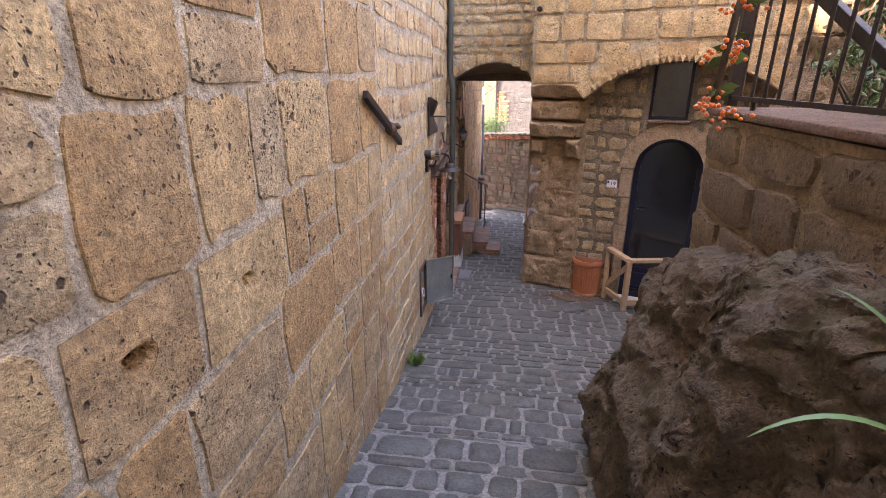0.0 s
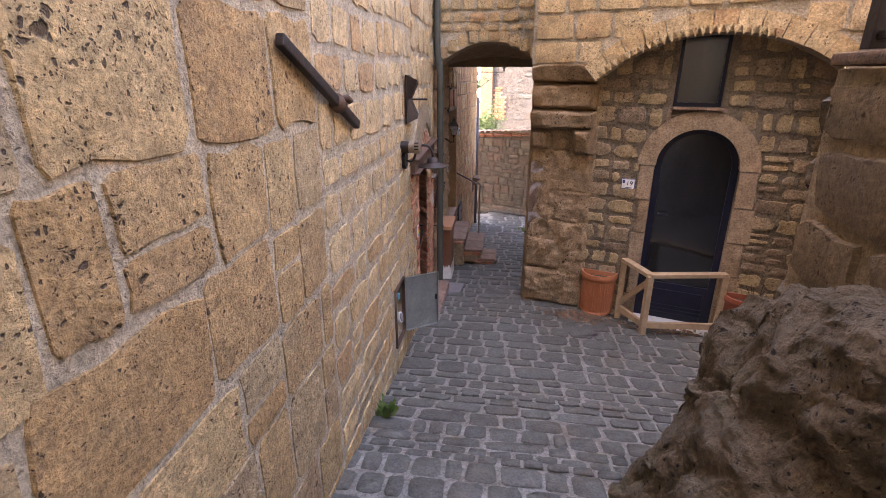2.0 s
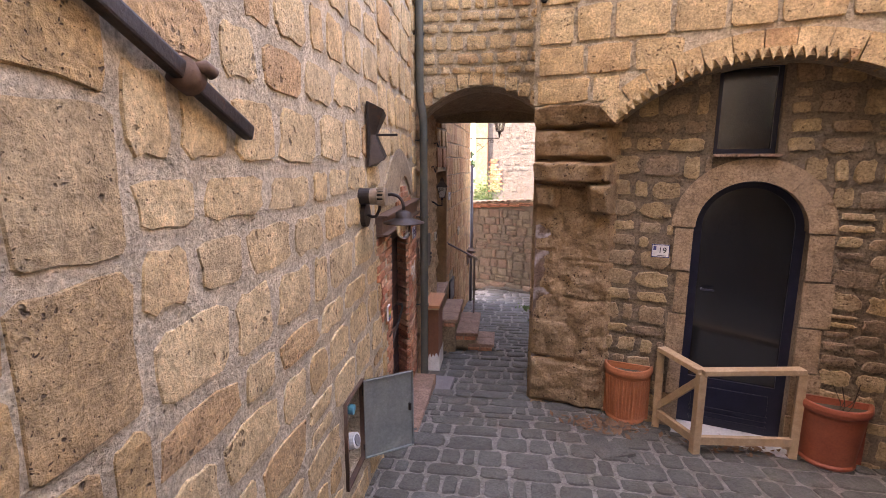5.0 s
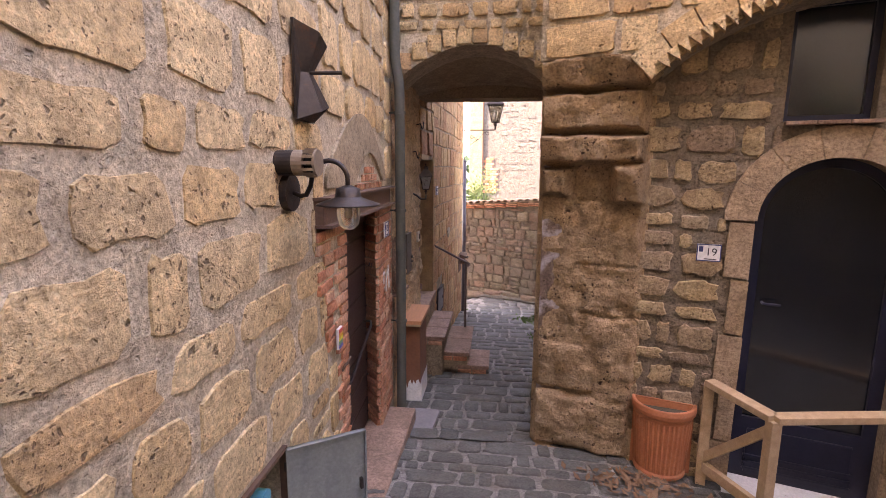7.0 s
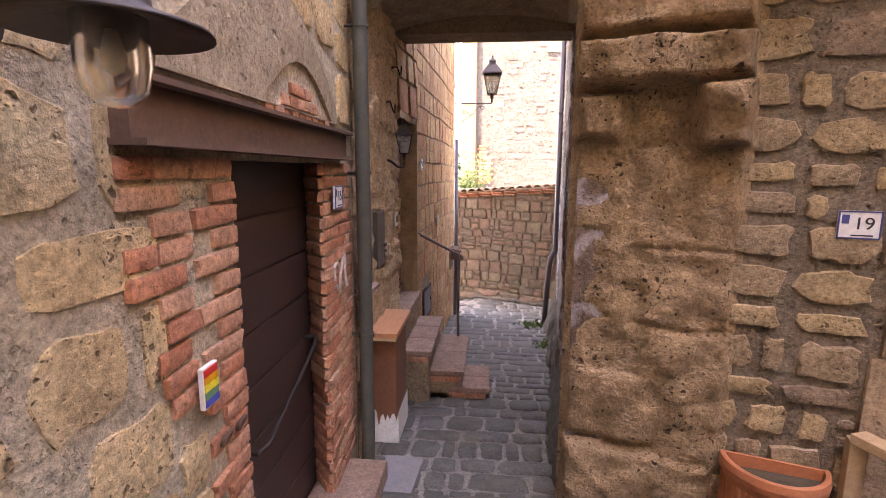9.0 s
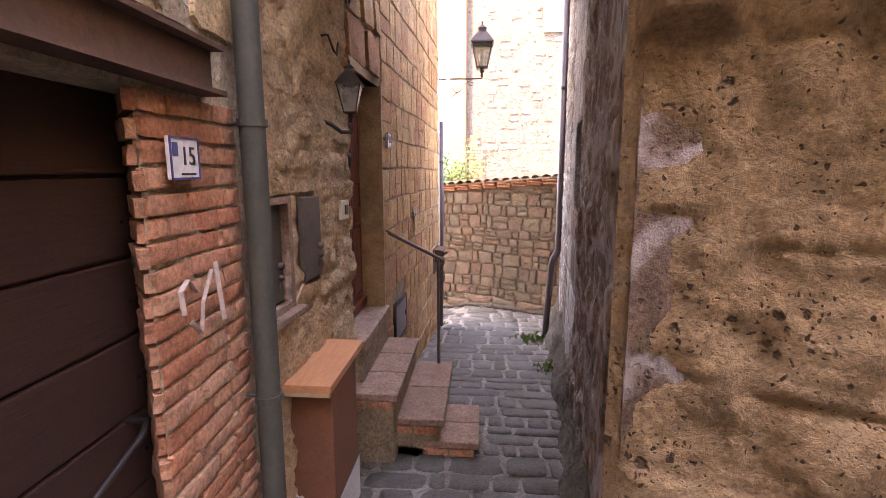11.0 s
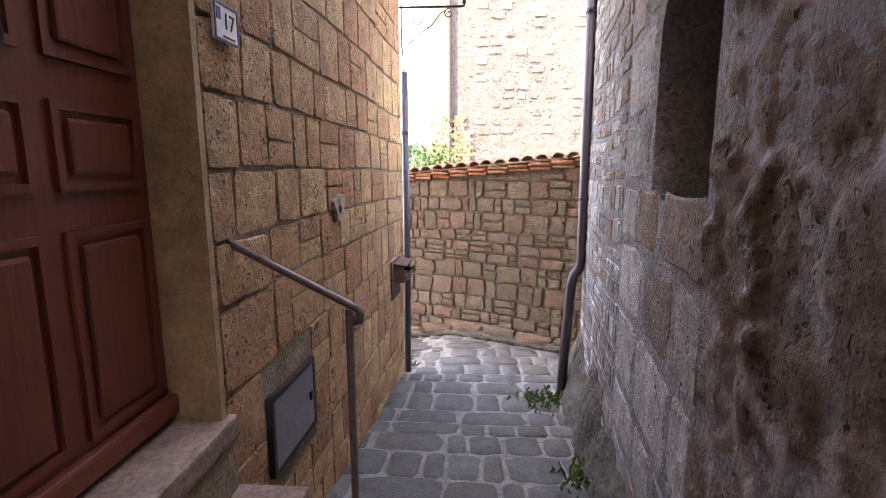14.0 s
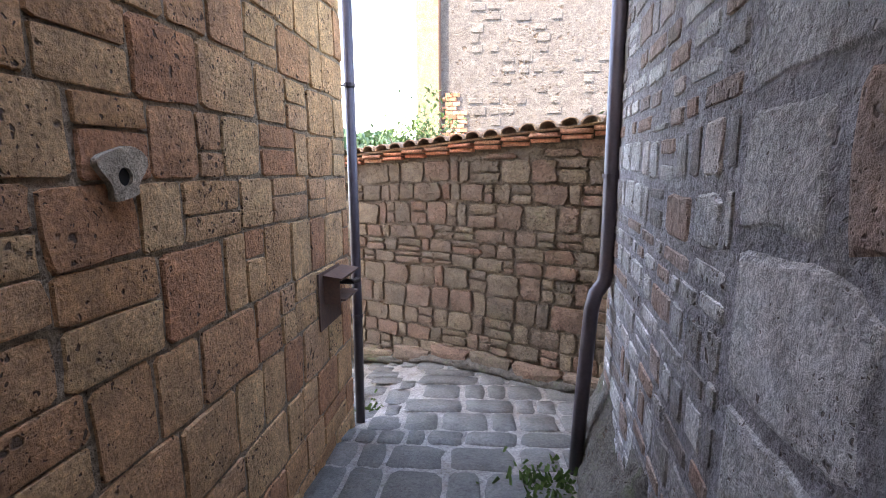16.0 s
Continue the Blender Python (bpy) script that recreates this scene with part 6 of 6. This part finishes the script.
def pier_depth(u, v):
    d = 0.0
    for cu, cv, hw, hh, dep in PIER_BLOCKS:
        e = min((hw - abs(u - cu)) / 0.06, (cv + hh - v) / 0.025, (v - cv + hh) / 0.03)
        d = max(d, dep * min(1.0, max(0.0, e)) ** 0.7 * (0.75 + 0.25 * (v - cv + hh) / (2 * hh)))
    return d


bm = bmesh.new()
vs = []
for j in range(241):
    line = []
    v = -1.72 + 3.16 * j / 240
    for i in range(65):
        u = -0.02 + 0.78 * i / 64
        q = Vector((u * 6, v * 6, 3))
        w = pier_depth(u + 0.02 * noise.noise(q), v + 0.02 * noise.noise(q + Vector((9, 2, 0))))
        w += 0.045 * noise.noise(Vector((u * 5, v * 2.2, 1))) + 0.034 * noise.noise(q * 1.25) + 0.011 * noise.noise(q * 3.4) + 0.006 * noise.noise(q * 8)
        edge = min(1.0, min(u + 0.02, 0.76 - u) / 0.05)
        line.append(bm.verts.new((u, v, w * max(0, edge) - 0.03 * (1 - max(0, edge)))))
    vs.append(line)
for p, q in zip(vs, vs[1:]):
    for i in range(64):
        bm.faces.new((p[i], p[i + 1], q[i + 1], q[i]))
add_box(bm, (0.37, -0.15, -0.2), (0.74, 3.14, 0.32))
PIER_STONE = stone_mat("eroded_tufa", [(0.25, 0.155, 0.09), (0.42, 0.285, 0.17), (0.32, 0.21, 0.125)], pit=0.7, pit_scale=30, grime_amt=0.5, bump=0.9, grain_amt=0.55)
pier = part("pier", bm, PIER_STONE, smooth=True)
pier.matrix_world = PIER_M
tagged(pier, "eroded tufa pier with corbelled blocks beside the passage", "pier", kind="structure")
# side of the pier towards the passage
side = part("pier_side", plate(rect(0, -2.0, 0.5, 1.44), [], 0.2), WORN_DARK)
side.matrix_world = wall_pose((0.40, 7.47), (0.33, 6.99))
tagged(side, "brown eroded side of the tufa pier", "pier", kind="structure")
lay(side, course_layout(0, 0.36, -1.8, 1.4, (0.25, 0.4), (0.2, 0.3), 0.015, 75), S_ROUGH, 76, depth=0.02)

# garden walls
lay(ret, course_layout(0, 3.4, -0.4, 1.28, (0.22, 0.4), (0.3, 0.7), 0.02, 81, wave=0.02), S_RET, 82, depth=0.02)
lay(wall_n, course_layout(0, ln, -1.9, 2.2, (0.2, 0.36), (0.25, 0.5), 0.03, 83), S_DARK, 84, depth=0.06, tilt=4)
lay(wall_n2, course_layout(0, ln2, -1.9, 1.25, (0.2, 0.36), (0.25, 0.5), 0.03, 85), S_DARK, 86, depth=0.06, tilt=4)

# end wall: coursed rubble, two thin brick courses, barrel tiles
def end_top(u):
    return -0.22 + 0.42 * u / 5.47


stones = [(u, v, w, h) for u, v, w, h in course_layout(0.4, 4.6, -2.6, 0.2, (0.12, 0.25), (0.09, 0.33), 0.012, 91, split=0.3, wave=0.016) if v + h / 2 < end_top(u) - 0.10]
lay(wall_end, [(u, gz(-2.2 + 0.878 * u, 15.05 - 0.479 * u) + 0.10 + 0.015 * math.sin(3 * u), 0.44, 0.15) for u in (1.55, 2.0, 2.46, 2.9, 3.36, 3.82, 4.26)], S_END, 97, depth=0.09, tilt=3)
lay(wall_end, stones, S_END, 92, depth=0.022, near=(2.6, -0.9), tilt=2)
for k in range(2):
    lay(wall_end, [(0.5 + 0.26 * i, end_top(0.5 + 0.26 * i) - 0.075 + 0.042 * k, 0.25, 0.035) for i in range(17)], S_BRICK, 93 + k, depth=0.045 + 0.02 * k, name="brick", tilt=0.5)
tile_me = []
for s in range(4):
    bm = bmesh.new()
    sec = []
    for zz, r in ((0.12, 0.078), (-0.26, 0.066)):
        ringv = []
        for q, rr in ((0, r), (1, r - 0.014)):
            ringv.append([bm.verts.new((rr * math.cos(math.pi * i / 8), 0.75 * rr * math.sin(math.pi * i / 8) + 0.02 * (zz < 0), zz)) for i in range(9)])
        sec.append(ringv)
    (o0, i0), (o1, i1) = sec
    for i in range(8):
        bm.faces.new((o0[i], o0[i + 1], o1[i + 1], o1[i]))
        bm.faces.new((i0[i + 1], i0[i], i1[i], i1[i + 1]))
        bm.faces.new((o0[i + 1], o0[i], i0[i], i0[i + 1]))
    bmesh.ops.recalc_face_normals(bm, faces=bm.faces)
    me = bpy.data.meshes.new("roof_tile")
    bm.to_mesh(me)
    bm.free()
    me.materials.append(TILE)
    tile_me.append(me)
rt = random.Random(8)
for i in range(25):
    u = 0.35 + 0.17 * i
    ob = new("roof_tile", rt.choice(tile_me))
    ob.parent = wall_end
    ob.matrix_basis = Matrix.Translation((u, end_top(u) + 0.012, -0.02)) @ Euler((radians(rt.uniform(-3, 3)), radians(rt.uniform(-4, 4)), radians(4.4 + rt.uniform(-3, 3)))).to_matrix().to_4x4()
b2 = plate([(0, end_top(0) - 0.005), (5.4, end_top(5.4) - 0.005), (5.4, end_top(5.4) + 0.012), (0, end_top(0) + 0.012)], [], 0.4)
bmesh.ops.translate(b2, vec=(0, 0, 0.05), verts=b2.verts)
part("coping", b2, TILE, wall_end)

# rough footing of the right wall and the ledge at the end wall's foot
def rock(name, rows, cols, f, mat, label, amp=0.05, kind="structure", cat="rock"):
    """A rock face from a function of two parameters, roughened at three scales."""
    bm = bmesh.new()
    vs = []
    for j in range(rows + 1):
        line = []
        for i in range(cols + 1):
            p = Vector(f(i / cols, j / rows))
            d = noise.noise_vector(p * 2.3) * amp * 1.3 + noise.noise_vector(p * 7.0) * amp * 0.6 + noise.noise_vector(p * 19.0) * amp * 0.34 + noise.noise_vector(p * 43.0) * amp * 0.2
            line.append(bm.verts.new(p + d))
        vs.append(line)
    for a, b in zip(vs, vs[1:]):
        for i in range(cols):
            bm.faces.new((a[i], a[i + 1], b[i + 1], b[i]))
    bmesh.ops.recalc_face_normals(bm, faces=bm.faces)
    return tagged(part(name, bm, mat, smooth=True), label, cat, kind=kind)


def foot(a, b):
    y = 7.3 + 5.05 * a
    xw = 0.36 + 0.64 * (y - 7.0) / 5.3
    g = gz(xw, y)
    bulge = (0.10 + 0.10 * a) * (1 - b) ** 1.3
    return (xw - bulge + 0.05 * b, y, g - 0.08 + b * (0.55 + 0.25 * a))


MOSSY = stone_mat("mossy_footing", [(0.075, 0.066, 0.055), (0.14, 0.125, 0.105)], pit=0.5, grime_amt=0.4, moss=0.75, bump=0.9)
rock("wall_footing", 26, 200, foot, MOSSY, "mossy stone footing along the passage wall", amp=0.045)


def ledge(a, b):
    u = 1.2 + 3.0 * a
    x, y = -2.2 + 0.878 * u, 15.05 - 0.479 * u
    ang = math.pi * b * 0.9
    g = gz(x, y)
    return (x - 0.479 * 0.10 * math.sin(ang), y - 0.878 * 0.10 * math.sin(ang), g - 0.02 + 0.06 - 0.06 * math.cos(ang))


rock("wall_ledge", 8, 60, ledge, MOSSY, "mossy stone ledge at the foot of the end wall", amp=0.025)


# rough abutment that carries the arch beside the garden
def abutment(a, b):
    ang = -1.5 + 3.0 * a
    swell = 0.80 + 0.28 * math.sin(math.pi * min(1.0, b * 1.15)) - 0.25 * (b < 0.12)
    base = Vector((3.12, 5.32, 0.50 + 1.35 * b))
    return base + Vector((-0.50 * swell * math.cos(ang), 0.46 * math.sin(ang) * swell, 0.0))


# uses the same shade-darkened tufa as the retaining wall
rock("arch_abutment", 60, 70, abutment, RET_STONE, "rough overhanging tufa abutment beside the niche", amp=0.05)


# dark rock outcrop under the garden wall
def outcrop(a, b):
    y = 3.6 - 5.35 * a
    k = min(1.0, max(0.0, (3.6 - y) / 0.75)) ** 0.6
    g = gz(0.6, min(y, 3.4)) - 0.1
    x0 = 0.62 + 0.75 * max(0.0, (y - 2.75)) + (0.1 if y < 1.4 else 0.0) + 0.16 * max(0.0, 1.6 - y)
    top = g + 0.1 + (1.42 + 0.06 * (3 - y)) * k
    if y < 2.2:
        top += 0.10 * min(1.0, (2.2 - y))
    x1 = 1.32
    if b < 0.75:
        s = b / 0.75
        ang = s * math.pi / 2
        return (x0 + (0.98 - x0 + 0.12 * (1 - k)) * (1 - math.cos(ang)) ** 0.8, y, g + (top - g) * math.sin(ang) ** 0.85)
    s = (b - 0.75) / 0.25
    return (0.98 + 0.12 * (1 - k) + (x1 - 0.98) * s, y, top + 0.02 * s)


rock("rock_outcrop", 130, 260, outcrop, BOULDER, "dark porous tufa outcrop below the garden wall", amp=0.075)


# paving: stones laid in rows across the way
def lane(y):
    left = -0.90 if y < 7.5 else -0.94 + 0.05 * (y - 7.5)
    if y < 2.8:
        return left, 1.0
    if y < 5.6:
        return left, min(3.0, 1.0 + 0.9 * (y - 2.8) + 0.3)
    if y < 7.0:
        return left, min(3.05, 0.55 + (6.96 - y) / 0.324 + 0.05) if y > 6.15 else 3.05
    if y < 12.3:
        return left, 0.36 + 0.64 * (y - 7.0) / 5.3 + 0.03
    return -1.6, min(1.9, (13.86 - y) / 0.546 + 0.05)


rp = random.Random(77)
slabs = []
y = -0.6
while y < 14.6:
    edge = any(abs(y - e) < 0.09 for e in (2.70, 3.50, 4.40, 7.0))
    d = 0.09 if edge else rp.choice((0.11, 0.14, 0.17, 0.20, 0.24)) * (1.0 if y < 9.5 else 1.45)
    x0, x1 = lane(y + d / 2)
    x = x0 + rp.uniform(-0.1, 0)
    while x < x1:
        w = rp.uniform(0.13, 0.20) if edge else rp.choice((0.12, 0.16, 0.19, 0.23, 0.28, 0.38)) * rp.uniform(0.9, 1.1) * (1.0 if y < 9.5 else 1.3)
        slabs.append((x + w / 2, y + d / 2 + 0.018 * math.sin(2.3 * x + y), w - 0.021, d - 0.021))
        x += w
    y += d
slabs.sort(key=lambda q: abs(q[1] - 5.4))
rest_v, rest_f = [], []
for i, (x, y, w, d) in enumerate(slabs):
    me = rp.choice(S_PAVE)
    slope = math.atan2(gz(x, y + 0.05) - gz(x, y - 0.05), 0.1)
    if abs(slope) > 0.25:
        slope = -0.15
    m = Matrix.Translation((x, y, gz(x, y) + rp.uniform(-0.003, 0.003))) @ Euler((slope + radians(rp.uniform(-0.7, 0.7)), radians(rp.uniform(-0.7, 0.7)), radians(rp.uniform(-2.5, 2.5)))).to_matrix().to_4x4() @ Matrix.Diagonal((w, d, 0.010, 1))
    if i < 300:
        ob = new("paving_stone", me)
        ob.parent = ground
        ob.matrix_basis = m
    else:
        o = len(rest_v)
        rest_v += [tuple(m @ q.co) for q in me.vertices]
        rest_f += [tuple(o + k for k in p.vertices) for p in me.polygons]
me = bpy.data.meshes.new("paving_far")
me.from_pydata(rest_v, [], rest_f)
me.shade_smooth()
PAVING_FAR = stone_mat("basalt_paving_far", [(0.068, 0.070, 0.066), (0.112, 0.112, 0.103), (0.088, 0.086, 0.077), (0.135, 0.134, 0.126)], pit=0.25, pit_scale=60, grime_amt=0.3, bump=0.35, rough=0.62, moss=0.12, island=True)
me.materials.append(PAVING_FAR)
ob = new("paving_far", me)
ob.parent = ground
tagged(ob, kind="stuff")
